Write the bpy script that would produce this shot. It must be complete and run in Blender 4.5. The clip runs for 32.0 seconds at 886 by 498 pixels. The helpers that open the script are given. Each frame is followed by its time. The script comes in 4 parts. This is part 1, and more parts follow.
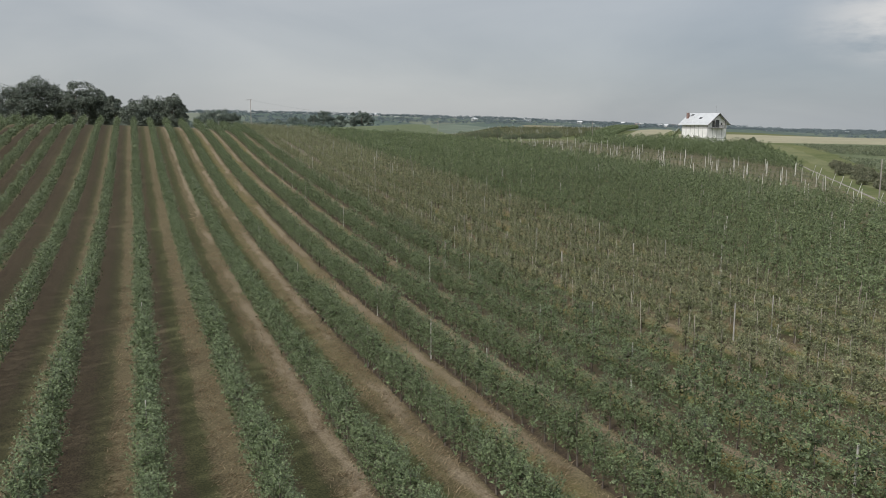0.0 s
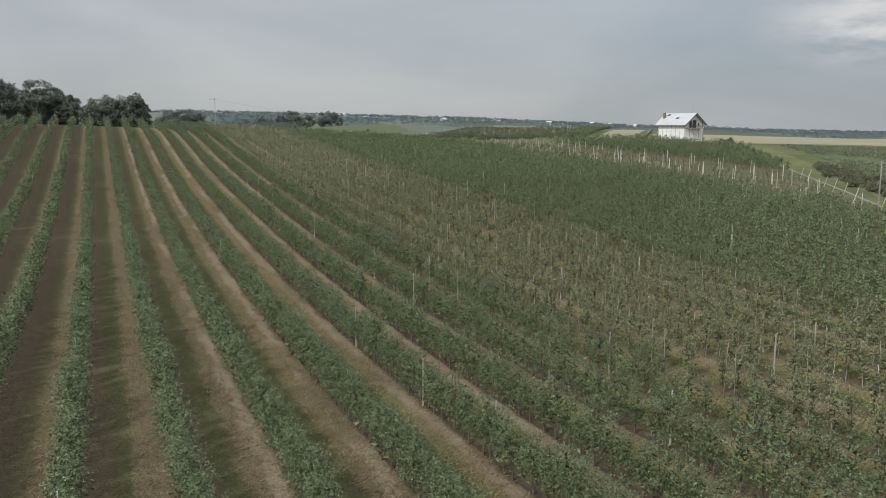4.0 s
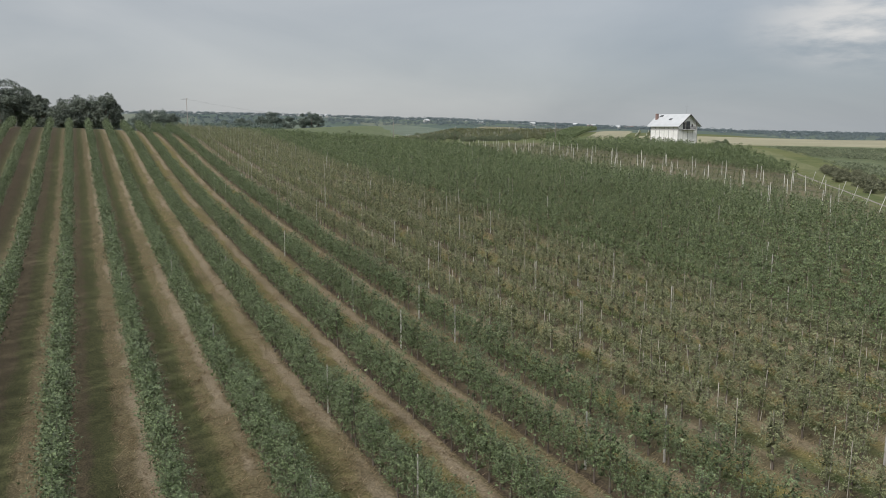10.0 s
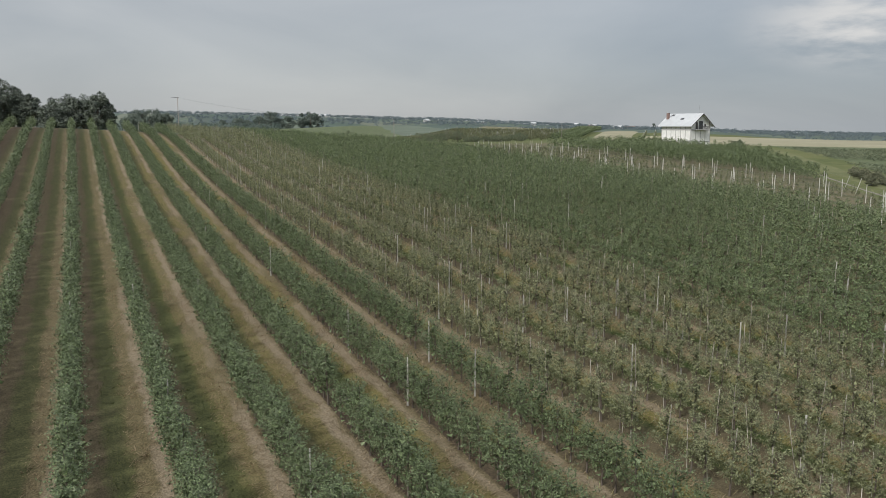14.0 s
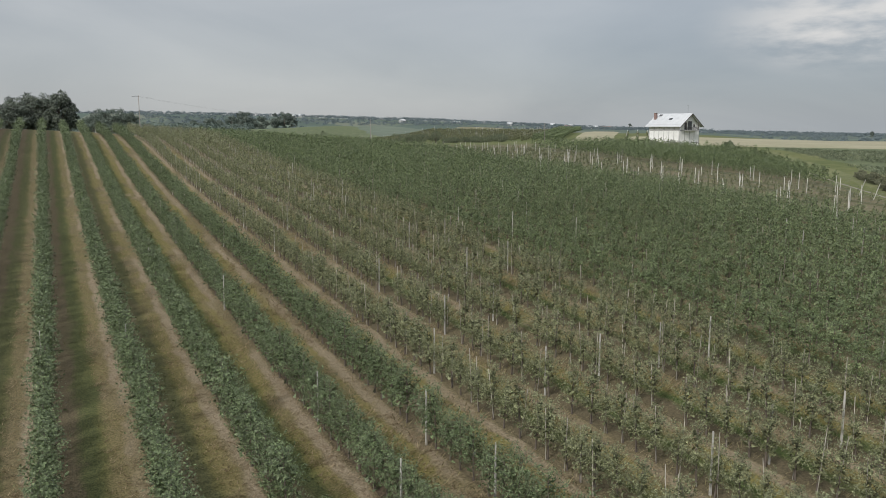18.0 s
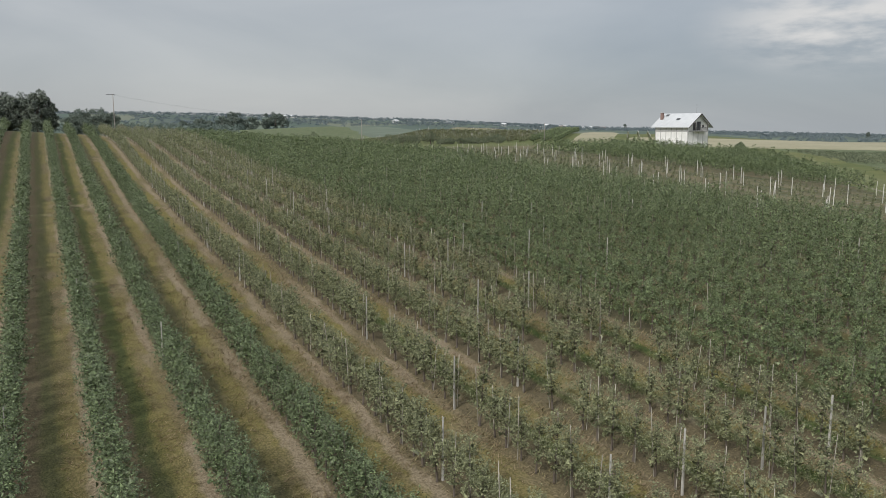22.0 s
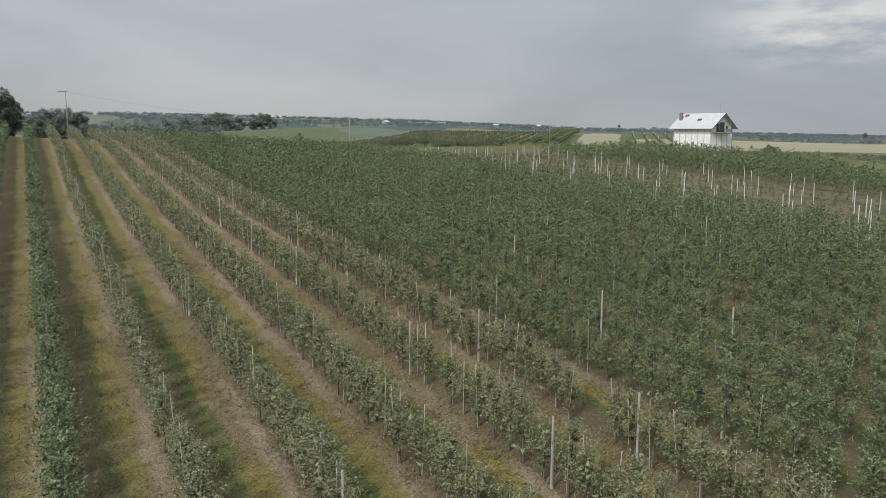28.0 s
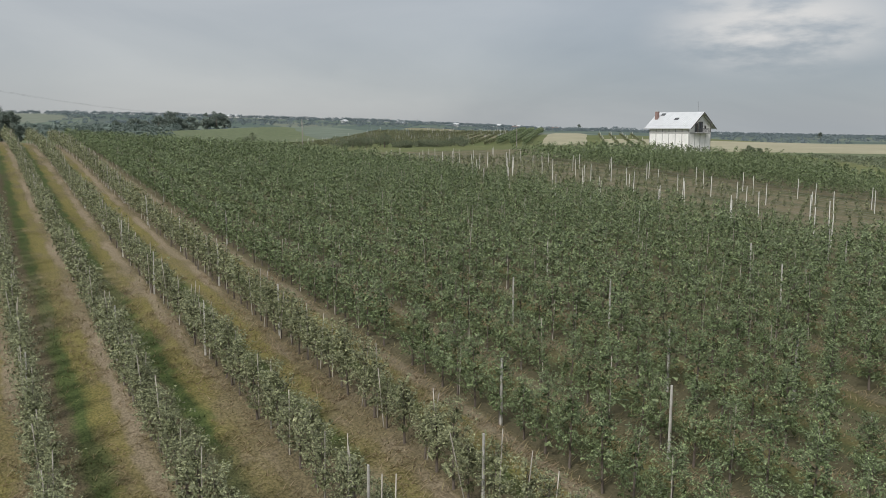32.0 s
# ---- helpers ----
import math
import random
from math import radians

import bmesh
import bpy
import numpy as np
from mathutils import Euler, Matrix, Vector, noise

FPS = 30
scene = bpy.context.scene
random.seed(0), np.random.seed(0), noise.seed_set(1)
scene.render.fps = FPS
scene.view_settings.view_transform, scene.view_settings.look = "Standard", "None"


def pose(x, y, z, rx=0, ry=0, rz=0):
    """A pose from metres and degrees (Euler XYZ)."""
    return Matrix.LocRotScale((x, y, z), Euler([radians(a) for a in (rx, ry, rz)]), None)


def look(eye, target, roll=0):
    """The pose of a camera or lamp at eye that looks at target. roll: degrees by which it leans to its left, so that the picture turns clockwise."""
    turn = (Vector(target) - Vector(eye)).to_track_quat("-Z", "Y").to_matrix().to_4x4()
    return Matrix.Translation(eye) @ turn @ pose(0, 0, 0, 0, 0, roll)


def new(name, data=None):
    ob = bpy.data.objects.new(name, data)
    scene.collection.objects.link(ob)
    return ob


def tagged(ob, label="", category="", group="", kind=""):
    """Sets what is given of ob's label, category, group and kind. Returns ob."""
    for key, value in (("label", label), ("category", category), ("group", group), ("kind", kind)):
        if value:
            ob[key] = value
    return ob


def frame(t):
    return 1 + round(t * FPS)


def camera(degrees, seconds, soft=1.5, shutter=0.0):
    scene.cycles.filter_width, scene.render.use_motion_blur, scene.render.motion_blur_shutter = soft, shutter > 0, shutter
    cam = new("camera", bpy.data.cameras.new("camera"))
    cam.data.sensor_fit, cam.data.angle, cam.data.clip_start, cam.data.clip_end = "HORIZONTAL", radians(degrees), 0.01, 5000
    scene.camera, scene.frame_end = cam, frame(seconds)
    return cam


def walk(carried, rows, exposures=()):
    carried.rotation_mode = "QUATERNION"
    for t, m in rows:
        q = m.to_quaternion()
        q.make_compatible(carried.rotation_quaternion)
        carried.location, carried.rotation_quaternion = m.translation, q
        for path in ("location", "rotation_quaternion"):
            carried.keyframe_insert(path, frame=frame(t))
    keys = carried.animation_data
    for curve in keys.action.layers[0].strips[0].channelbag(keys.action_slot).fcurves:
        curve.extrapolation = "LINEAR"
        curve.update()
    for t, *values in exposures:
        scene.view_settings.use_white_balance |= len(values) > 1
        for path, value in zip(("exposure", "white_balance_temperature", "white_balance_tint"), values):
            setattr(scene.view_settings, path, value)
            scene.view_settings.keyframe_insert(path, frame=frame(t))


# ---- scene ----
cam = camera(57.14, 32.0, soft=0.85)
PATH = [
    (0, (0.497, 1.085, 14.803), (7.444, 19.595, 11.785), 0.04),
    (0.5, (0.776, 2.222, 14.783), (7.727, 20.731, 11.769), 0.04),
    (1, (1.037, 3.361, 14.758), (7.983, 21.873, 11.751), 0.04),
    (1.5, (1.262, 4.434, 14.752), (8.258, 22.929, 11.756), 0.04),
    (2, (1.466, 5.458, 14.765), (8.567, 23.914, 11.770), 0.04),
    (2.5, (1.664, 6.480, 14.784), (8.882, 24.889, 11.789), 0.04),
    (3, (1.849, 7.490, 14.813), (9.181, 25.854, 11.815), 0.04),
    (3.5, (2.040, 8.478, 14.848), (9.502, 26.789, 11.838), 0.04),
    (5.5, (3.244, 12.597, 14.774), (11.330, 30.643, 11.782), 0.04),
    (6, (3.590, 13.583, 14.789), (11.675, 31.630, 11.804), 0.04),
    (6.5, (3.922, 14.519, 14.817), (12.000, 32.569, 11.829), 0.04),
    (7, (4.253, 15.424, 14.844), (12.325, 33.477, 11.853), 0.04),
    (7.5, (4.597, 16.326, 14.861), (12.662, 34.381, 11.871), 0.04),
    (8, (4.954, 17.235, 14.868), (13.015, 35.293, 11.882), 0.04),
    (8.5, (5.316, 18.157, 14.869), (13.376, 36.216, 11.883), 0.04),
    (9, (5.673, 19.108, 14.870), (13.728, 37.169, 11.887), 0.04),
    (9.5, (6.020, 20.083, 14.884), (14.067, 38.147, 11.896), 0.04),
    (10, (6.363, 21.086, 14.915), (14.401, 39.154, 11.928), 0.04),
    (10.5, (6.705, 22.129, 14.956), (14.745, 40.197, 11.975), 0.04),
    (11, (7.041, 23.225, 15.006), (15.081, 41.293, 12.022), 0.04),
    (11.5, (7.398, 24.405, 15.055), (15.430, 42.476, 12.073), 0.04),
    (12, (7.833, 25.700, 15.066), (15.869, 43.770, 12.083), 0.04),
    (12.5, (8.358, 27.098, 15.028), (16.391, 45.169, 12.043), 0.04),
    (13, (8.925, 28.564, 14.968), (16.955, 46.636, 11.986), 0.04),
    (13.5, (9.491, 30.074, 14.909), (17.524, 48.144, 11.920), 0.04),
    (14, (10.043, 31.621, 14.872), (18.084, 49.689, 11.885), 0.04),
    (14.5, (10.575, 33.173, 14.864), (18.661, 51.220, 11.880), 0.04),
    (16.5, (12.573, 39.078, 14.931), (20.963, 56.986, 11.944), 0.04),
    (17, (13.083, 40.598, 14.947), (21.536, 58.476, 11.963), 0.04),
    (17.5, (13.602, 42.128, 14.958), (22.110, 59.980, 11.976), 0.04),
    (18, (14.149, 43.680, 14.950), (22.732, 61.497, 11.968), 0.04),
    (18.5, (14.746, 45.262, 14.928), (23.436, 63.027, 11.945), 0.04),
    (19, (15.390, 46.853, 14.913), (24.130, 64.595, 11.939), 0.04),
    (19.5, (16.055, 48.432, 14.912), (24.796, 66.174, 11.940), 0.04),
    (20, (16.727, 50.009, 14.918), (25.463, 67.754, 11.947), 0.04),
    (20.5, (17.403, 51.599, 14.931), (26.138, 69.344, 11.959), 0.04),
    (21, (18.086, 53.208, 14.946), (26.816, 70.956, 11.979), 0.04),
    (21.5, (18.793, 54.842, 14.948), (27.521, 72.591, 11.982), 0.04),
    (22, (19.516, 56.506, 14.944), (28.248, 74.252, 11.976), 0.04),
    (22.5, (20.226, 58.200, 14.951), (28.951, 75.950, 11.985), 0.04),
    (23, (20.921, 59.934, 14.970), (29.643, 77.687, 12.012), 0.04),
    (23.5, (21.616, 61.726, 14.992), (30.338, 79.479, 12.029), 0.04),
    (24, (22.313, 63.574, 15.010), (31.030, 81.329, 12.047), 0.04),
    (24.5, (23.010, 65.446, 15.035), (31.736, 83.198, 12.078), 0.04),
    (25, (23.708, 67.300, 15.076), (32.436, 85.051, 12.122), 0.04),
    (25.5, (24.413, 69.111, 15.122), (33.149, 86.856, 12.157), 0.04),
    (27.5, (27.741, 77.113, 15.093), (36.605, 94.797, 12.144), 0.04),
    (28, (28.587, 79.062, 15.081), (37.527, 96.708, 12.132), 0.04),
    (28.5, (29.468, 81.041, 15.052), (38.490, 98.645, 12.106), 0.04),
    (29, (30.338, 82.963, 15.037), (39.441, 100.525, 12.089), 0.04),
    (29.5, (31.183, 84.805, 15.054), (40.370, 102.325, 12.109), 0.04),
    (30, (32.012, 86.600, 15.090), (41.285, 104.073, 12.141), 0.04),
    (30.5, (32.831, 88.376, 15.125), (42.218, 105.788, 12.171), 0.04),
    (31, (33.659, 90.162, 15.150), (43.187, 107.496, 12.191), 0.04),
    (31.5, (34.519, 91.969, 15.162), (44.184, 109.226, 12.201), 0.04),
    (32, (35.410, 93.774, 15.173), (45.213, 110.953, 12.209), 0.04),
]
walk(cam, [(t, look(eye, target, roll)) for t, eye, target, roll in PATH])

# ---- light ----
SUN_EL, SUN_AZ = radians(42), radians(240)


def make_world():
    w = bpy.data.worlds.new("overcast_sky")
    scene.world = w
    w.use_nodes = True
    nt = w.node_tree
    nt.nodes.clear()
    n, ln = nt.nodes.new, nt.links.new
    out, bg = n("ShaderNodeOutputWorld"), n("ShaderNodeBackground")
    co = n("ShaderNodeTexCoord")
    sky = n("ShaderNodeTexSky")
    sky.sky_type, sky.sun_disc = "NISHITA", False
    sky.sun_elevation, sky.sun_rotation = SUN_EL, SUN_AZ
    sep = n("ShaderNodeSeparateXYZ")
    ln(co.outputs["Generated"], sep.inputs[0])
    # cloud cover: brighter towards the zenith
    up = n("ShaderNodeMapRange")
    up.inputs["From Min"].default_value, up.inputs["From Max"].default_value = 0.03, 0.85
    up.interpolation_type = "SMOOTHSTEP"
    ln(sep.outputs["Z"], up.inputs["Value"])
    grad = n("ShaderNodeMix")
    grad.data_type = "RGBA"
    grad.inputs["A"].default_value = (0.372, 0.386, 0.402, 1)
    grad.inputs["B"].default_value = (0.87, 0.88, 0.89, 1)
    ln(up.outputs[0], grad.inputs["Factor"])
    # soft cloud banks
    mp = n("ShaderNodeMapping")
    mp.inputs["Scale"].default_value = (1.0, 1.0, 3.6)
    mp.inputs["Location"].default_value = (0.35, 0.1, 0.0)
    ln(co.outputs["Generated"], mp.inputs["Vector"])
    nz = n("ShaderNodeTexNoise")
    nz.inputs["Scale"].default_value, nz.inputs["Detail"].default_value, nz.inputs["Roughness"].default_value = 2.6, 6, 0.5
    nz.inputs["Distortion"].default_value = 0.4
    ln(mp.outputs[0], nz.inputs["Vector"])
    ramp = n("ShaderNodeValToRGB")
    ramp.color_ramp.elements[0].position, ramp.color_ramp.elements[0].color = 0.30, (0.88, 0.905, 0.935, 1)
    ramp.color_ramp.elements[1].position, ramp.color_ramp.elements[1].color = 0.70, (1.19, 1.18, 1.165, 1)
    ln(nz.outputs[0], ramp.inputs[0])
    mul = n("ShaderNodeMix")
    mul.data_type, mul.blend_type = "RGBA", "MULTIPLY"
    mul.inputs["Factor"].default_value = 1.0
    ln(grad.outputs["Result"], mul.inputs["A"])
    ln(ramp.outputs[0], mul.inputs["B"])
    add = n("ShaderNodeMix")
    add.data_type = "RGBA"
    add.inputs["Factor"].default_value = 0.015
    ln(mul.outputs["Result"], add.inputs["A"])
    ln(sky.outputs[0], add.inputs["B"])
    # a brighter heap of cloud in the north-east
    dot = n("ShaderNodeVectorMath")
    dot.operation = "DISTANCE"
    st = n("ShaderNodeMapping")
    st.inputs["Scale"].default_value = (1.0, 1.0, 2.6)
    ln(co.outputs["Generated"], st.inputs["Vector"])
    ln(st.outputs[0], dot.inputs[0])
    heap_az, heap_el = radians(51.5), radians(6.3)
    dot.inputs[1].default_value = (math.sin(heap_az) * math.cos(heap_el), math.cos(heap_az) * math.cos(heap_el), 2.6 * math.sin(heap_el))
    near = n("ShaderNodeMapRange")
    near.interpolation_type = "SMOOTHSTEP"
    near.inputs["From Min"].default_value, near.inputs["From Max"].default_value = 0.17, 0.03
    ln(dot.outputs["Value"], near.inputs["Value"])
    puff = n("ShaderNodeTexNoise")
    puff.inputs["Scale"].default_value, puff.inputs["Detail"].default_value, puff.inputs["Roughness"].default_value = 7.5, 7, 0.55
    ln(mp.outputs[0], puff.inputs["Vector"])
    lump = n("ShaderNodeMapRange")
    lump.interpolation_type = "SMOOTHSTEP"
    lump.inputs["From Min"].default_value, lump.inputs["From Max"].default_value = 0.32, 0.56
    lump.inputs["To Max"].default_value = 0.85
    ln(puff.outputs[0], lump.inputs["Value"])
    heap = n("ShaderNodeMath")
    heap.operation = "MULTIPLY"
    ln(near.outputs[0], heap.inputs[0])
    ln(lump.outputs[0], heap.inputs[1])
    bright = n("ShaderNodeMix")
    bright.data_type = "RGBA"
    ln(heap.outputs[0], bright.inputs["Factor"])
    bank = n("ShaderNodeMapRange")
    bank.interpolation_type = "SMOOTHSTEP"
    bank.inputs["From Min"].default_value, bank.inputs["From Max"].default_value = 0.62, 0.12
    ln(dot.outputs["Value"], bank.inputs["Value"])
    dusk = n("ShaderNodeMix")
    dusk.data_type, dusk.blend_type = "RGBA", "MULTIPLY"
    ln(bank.outputs[0], dusk.inputs["Factor"])
    ln(add.outputs["Result"], dusk.inputs["A"])
    dusk.inputs["B"].default_value = (0.83, 0.865, 0.905, 1)
    ln(dusk.outputs["Result"], bright.inputs["A"])
    bright.inputs["B"].default_value = (0.74, 0.73, 0.715, 1)
    ln(bright.outputs["Result"], bg.inputs["Color"])
    bg.inputs["Strength"].default_value = 1.0
    ln(bg.outputs[0], out.inputs["Surface"])


make_world()
sun = new("sun", bpy.data.lights.new("sun", "SUN"))
sun.data.energy, sun.data.angle, sun.data.color = 3.0, radians(9), (1.0, 0.96, 0.9)
sun.matrix_world = look((0, 0, 60),
                        (-math.sin(SUN_AZ) * math.cos(SUN_EL), -math.cos(SUN_AZ) * math.cos(SUN_EL), 60 - math.sin(SUN_EL)))


# ---- materials ----
def material(name, a, b, scale=3.0, rough=0.85, bump=0.0, bump_scale=40.0, metal=0.0, island=0.0, thing=0.0, detail=5.0, stretch=(1, 1, 1), spec=0.3, through_light=0.0, speckle=0.0):
    """Two colours blended by coarse and fine noise, with relief; island/thing: how far single pieces differ in brightness."""
    m = bpy.data.materials.new(name)
    m.use_nodes = True
    nt = m.node_tree
    n, ln = nt.nodes.new, nt.links.new
    bsdf = nt.nodes["Principled BSDF"]
    geo = n("ShaderNodeNewGeometry")
    mp = n("ShaderNodeMapping")
    mp.inputs["Scale"].default_value = stretch
    ln(geo.outputs["Position"], mp.inputs["Vector"])
    n1, n2 = n("ShaderNodeTexNoise"), n("ShaderNodeTexNoise")
    for nz, s in ((n1, scale), (n2, scale * 9.3)):
        nz.inputs["Scale"].default_value, nz.inputs["Detail"].default_value = s, detail
        ln(mp.outputs[0], nz.inputs["Vector"])
    mean = n("ShaderNodeMath")
    mean.operation = "MULTIPLY_ADD"
    mean.inputs[1].default_value = 0.45
    half = n("ShaderNodeMath")
    half.operation = "MULTIPLY"
    half.inputs[1].default_value = 0.55
    ln(n1.outputs[0], half.inputs[0])
    ln(n2.outputs[0], mean.inputs[0])
    ln(half.outputs[0], mean.inputs[2])
    fac = n("ShaderNodeMapRange")
    fac.inputs["From Min"].default_value, fac.inputs["From Max"].default_value = 0.34, 0.66
    ln(mean.outputs[0], fac.inputs["Value"])
    mix = n("ShaderNodeMix")
    mix.data_type = "RGBA"
    mix.inputs["A"].default_value, mix.inputs["B"].default_value = (*a, 1), (*b, 1)
    ln(fac.outputs[0], mix.inputs["Factor"])
    col = mix.outputs["Result"]
    if speckle:
        n3, sp, hv = n("ShaderNodeTexNoise"), n("ShaderNodeMapRange"), n("ShaderNodeHueSaturation")
        n3.inputs["Scale"].default_value, n3.inputs["Detail"].default_value = speckle, 2.0
        ln(geo.outputs["Position"], n3.inputs["Vector"])
        sp.inputs["From Min"].default_value, sp.inputs["From Max"].default_value = 0.33, 0.67
        sp.inputs["To Min"].default_value, sp.inputs["To Max"].default_value = 0.35, 1.5
        ln(n3.outputs[0], sp.inputs["Value"])
        ln(sp.outputs[0], hv.inputs["Value"])
        ln(col, hv.inputs["Color"])
        col = hv.outputs[0]
    for amount, source in ((island, geo.outputs["Random Per Island"]), (thing, None)):
        if amount:
            if source is None:
                source = n("ShaderNodeObjectInfo").outputs["Random"]
            rng = n("ShaderNodeMapRange")
            rng.inputs["To Min"].default_value, rng.inputs["To Max"].default_value = 1 - amount, 1 + amount
            ln(source, rng.inputs["Value"])
            hsv = n("ShaderNodeHueSaturation")
            ln(rng.outputs[0], hsv.inputs["Value"])
            ln(col, hsv.inputs["Color"])
            col = hsv.outputs[0]
    ln(col, bsdf.inputs["Base Color"])
    bsdf.inputs["Roughness"].default_value, bsdf.inputs["Metallic"].default_value = rough, metal
    bsdf.inputs["Specular IOR Level"].default_value = spec
    if through_light:
        tr, mx = n("ShaderNodeBsdfTranslucent"), n("ShaderNodeMixShader")
        ln(col, tr.inputs["Color"])
        mx.inputs[0].default_value = through_light
        ln(bsdf.outputs[0], mx.inputs[1])
        ln(tr.outputs[0], mx.inputs[2])
        ln(mx.outputs[0], nt.nodes["Material Output"].inputs["Surface"])
    if bump:
        b1, nb = n("ShaderNodeBump"), n("ShaderNodeTexNoise")
        nb.inputs["Scale"].default_value, nb.inputs["Detail"].default_value = bump_scale, 6
        ln(mp.outputs[0], nb.inputs["Vector"])
        b1.inputs["Strength"].default_value, b1.inputs["Distance"].default_value = bump, 0.05
        ln(nb.outputs[0], b1.inputs["Height"])
        ln(b1.outputs[0], bsdf.inputs["Normal"])
    return m


ROW0, PITCH, PITCH_LEFT = 17.4, 3.81, 4.25  # one tree row, and the distance between rows on either side of it


def row_x(k):
    return ROW0 + (PITCH if k >= 0 else PITCH_LEFT) * k


def orchard_floor():
    """Alleys run along y: mown green middle, dry grass beside it, bare soil under the trees."""
    m = bpy.data.materials.new("orchard_floor")
    m.use_nodes = True
    nt = m.node_tree
    n, ln = nt.nodes.new, nt.links.new
    bsdf = nt.nodes["Principled BSDF"]
    geo = n("ShaderNodeNewGeometry")
    sep = n("ShaderNodeSeparateXYZ")
    ln(geo.outputs["Position"], sep.inputs[0])

    def math_(op, a, b=None, c=None):
        k = n("ShaderNodeMath")
        k.operation = op
        for i, v in enumerate((a, b, c)):
            if v is not None:
                if isinstance(v, (int, float)):
                    k.inputs[i].default_value = v
                else:
                    ln(v, k.inputs[i])
        return k.outputs[0]

    def noise_(scale, detail=5, stretch=(1, 1, 1), rough=0.55):
        mp = n("ShaderNodeMapping")
        mp.inputs["Scale"].default_value = stretch
        ln(geo.outputs["Position"], mp.inputs["Vector"])
        k = n("ShaderNodeTexNoise")
        k.inputs["Scale"].default_value, k.inputs["Detail"].default_value, k.inputs["Roughness"].default_value = scale, detail, rough
        ln(mp.outputs[0], k.inputs["Vector"])
        return k.outputs[0]

    def mix_(f, a, b):
        k = n("ShaderNodeMix")
        k.data_type = "RGBA"
        ln(f, k.inputs["Factor"])
        for key, v in (("A", a), ("B", b)):
            if isinstance(v, tuple):
                k.inputs[key].default_value = (*v, 1)
            else:
                ln(v, k.inputs[key])
        return k.outputs["Result"]

    def step_(v, lo, hi):
        k = n("ShaderNodeMapRange")
        k.interpolation_type = "SMOOTHSTEP"
        ln(v, k.inputs["Value"])
        k.inputs["From Min"].default_value, k.inputs["From Max"].default_value = lo, hi
        return k.outputs[0]

    off = math_("SUBTRACT", sep.outputs["X"], ROW0)
    left = math_("LESS_THAN", off, 0.0)
    inv = math_("ADD", 1 / PITCH, math_("MULTIPLY", left, 1 / PITCH_LEFT - 1 / PITCH))
    coarse, mid, fine = noise_(0.09, 4), noise_(0.8, 5, (1, 0.4, 1)), noise_(13.0, 8, (1, 0.6, 1), 0.72)
    patch, streak = noise_(0.30, 5, (1, 0.35, 1)), noise_(2.6, 6, (1, 0.5, 1), 0.65)
    lane = math_("MULTIPLY", off, inv)
    u = math_("FRACT", lane)
    # every alley has a character of its own
    dice = n("ShaderNodeTexWhiteNoise")
    dice.noise_dimensions = "1D"
    ln(math_("FLOOR", lane), dice.inputs["W"])
    pick = dice.outputs["Value"]
    w = math_("ADD", u, math_("MULTIPLY", math_("SUBTRACT", mid, 0.5), 0.30))
    w = math_("ADD", w, math_("MULTIPLY", math_("SUBTRACT", streak, 0.5), 0.16))

    def tone(lo, hi):
        return mix_(step_(fine, 0.37, 0.63), lo, hi)

    soil = tone((0.040, 0.031, 0.023), (0.084, 0.064, 0.046))
    dull = tone((0.062, 0.053, 0.033), (0.134, 0.112, 0.070))
    green = tone((0.040, 0.050, 0.020), (0.096, 0.110, 0.044))
    lush = tone((0.040, 0.060, 0.020), (0.092, 0.120, 0.042))
    yellow = tone((0.098, 0.092, 0.030), (0.215, 0.186, 0.070))
    dry = tone((0.082, 0.070, 0.040), (0.196, 0.164, 0.096))
    pale = tone((0.150, 0.122, 0.086), (0.315, 0.262, 0.192))
    # from a row: litter and soil, dull grass, mown green, a seam of yellow weeds, tall dry grass up to the next row
    soil = mix_(step_(sep.outputs["X"], 22.0, 34.0), soil, dull)
    c = mix_(step_(w, 0.04, 0.20), soil, dull)
    mown = mix_(step_(sep.outputs["X"], 30.0, 40.0), green, lush)
    mown = mix_(math_("MULTIPLY", math_("MULTIPLY", step_(pick, 0.35, 0.75), 0.55), math_("SUBTRACT", 1.0, step_(sep.outputs["X"], 26.0, 36.0))), mown, dull)
    c = mix_(step_(w, 0.27, 0.40), c, mown)
    c = mix_(step_(w, 0.53, 0.66), c, dry)
    seam = math_("MULTIPLY", step_(w, 0.46, 0.58), math_("SUBTRACT", 1.0, step_(w, 0.70, 0.90)))
    seam = math_("MULTIPLY", seam, math_("MULTIPLY", step_(patch, 0.34, 0.50), step_(sep.outputs["X"], 2.0, 34.0)))
    c = mix_(math_("MULTIPLY", seam, 0.9), c, yellow)
    c = mix_(math_("MULTIPLY", math_("SUBTRACT", 1.0, step_(sep.outputs["X"], 6.0, 22.0)), 0.35), c, mix_(step_(streak, 0.4, 0.6), soil, dull))
    # worn sandy track left of some rows
    track = math_("MULTIPLY", step_(w, 0.74, 0.84), math_("SUBTRACT", 1.0, step_(w, 0.90, 0.99)))
    track = math_("MULTIPLY", track, math_("MULTIPLY", step_(noise_(0.17, 4, (1, 0.4, 1)), 0.40, 0.52), step_(sep.outputs["X"], 3.0, 9.0)))
    c = mix_(math_("MULTIPLY", track, 0.8), c, pale)
    c = mix_(math_("MULTIPLY", step_(w, 0.93, 1.03), 0.7), c, soil)
    c = mix_(math_("MULTIPLY", step_(patch, 0.54, 0.70), 0.5), c, dull)
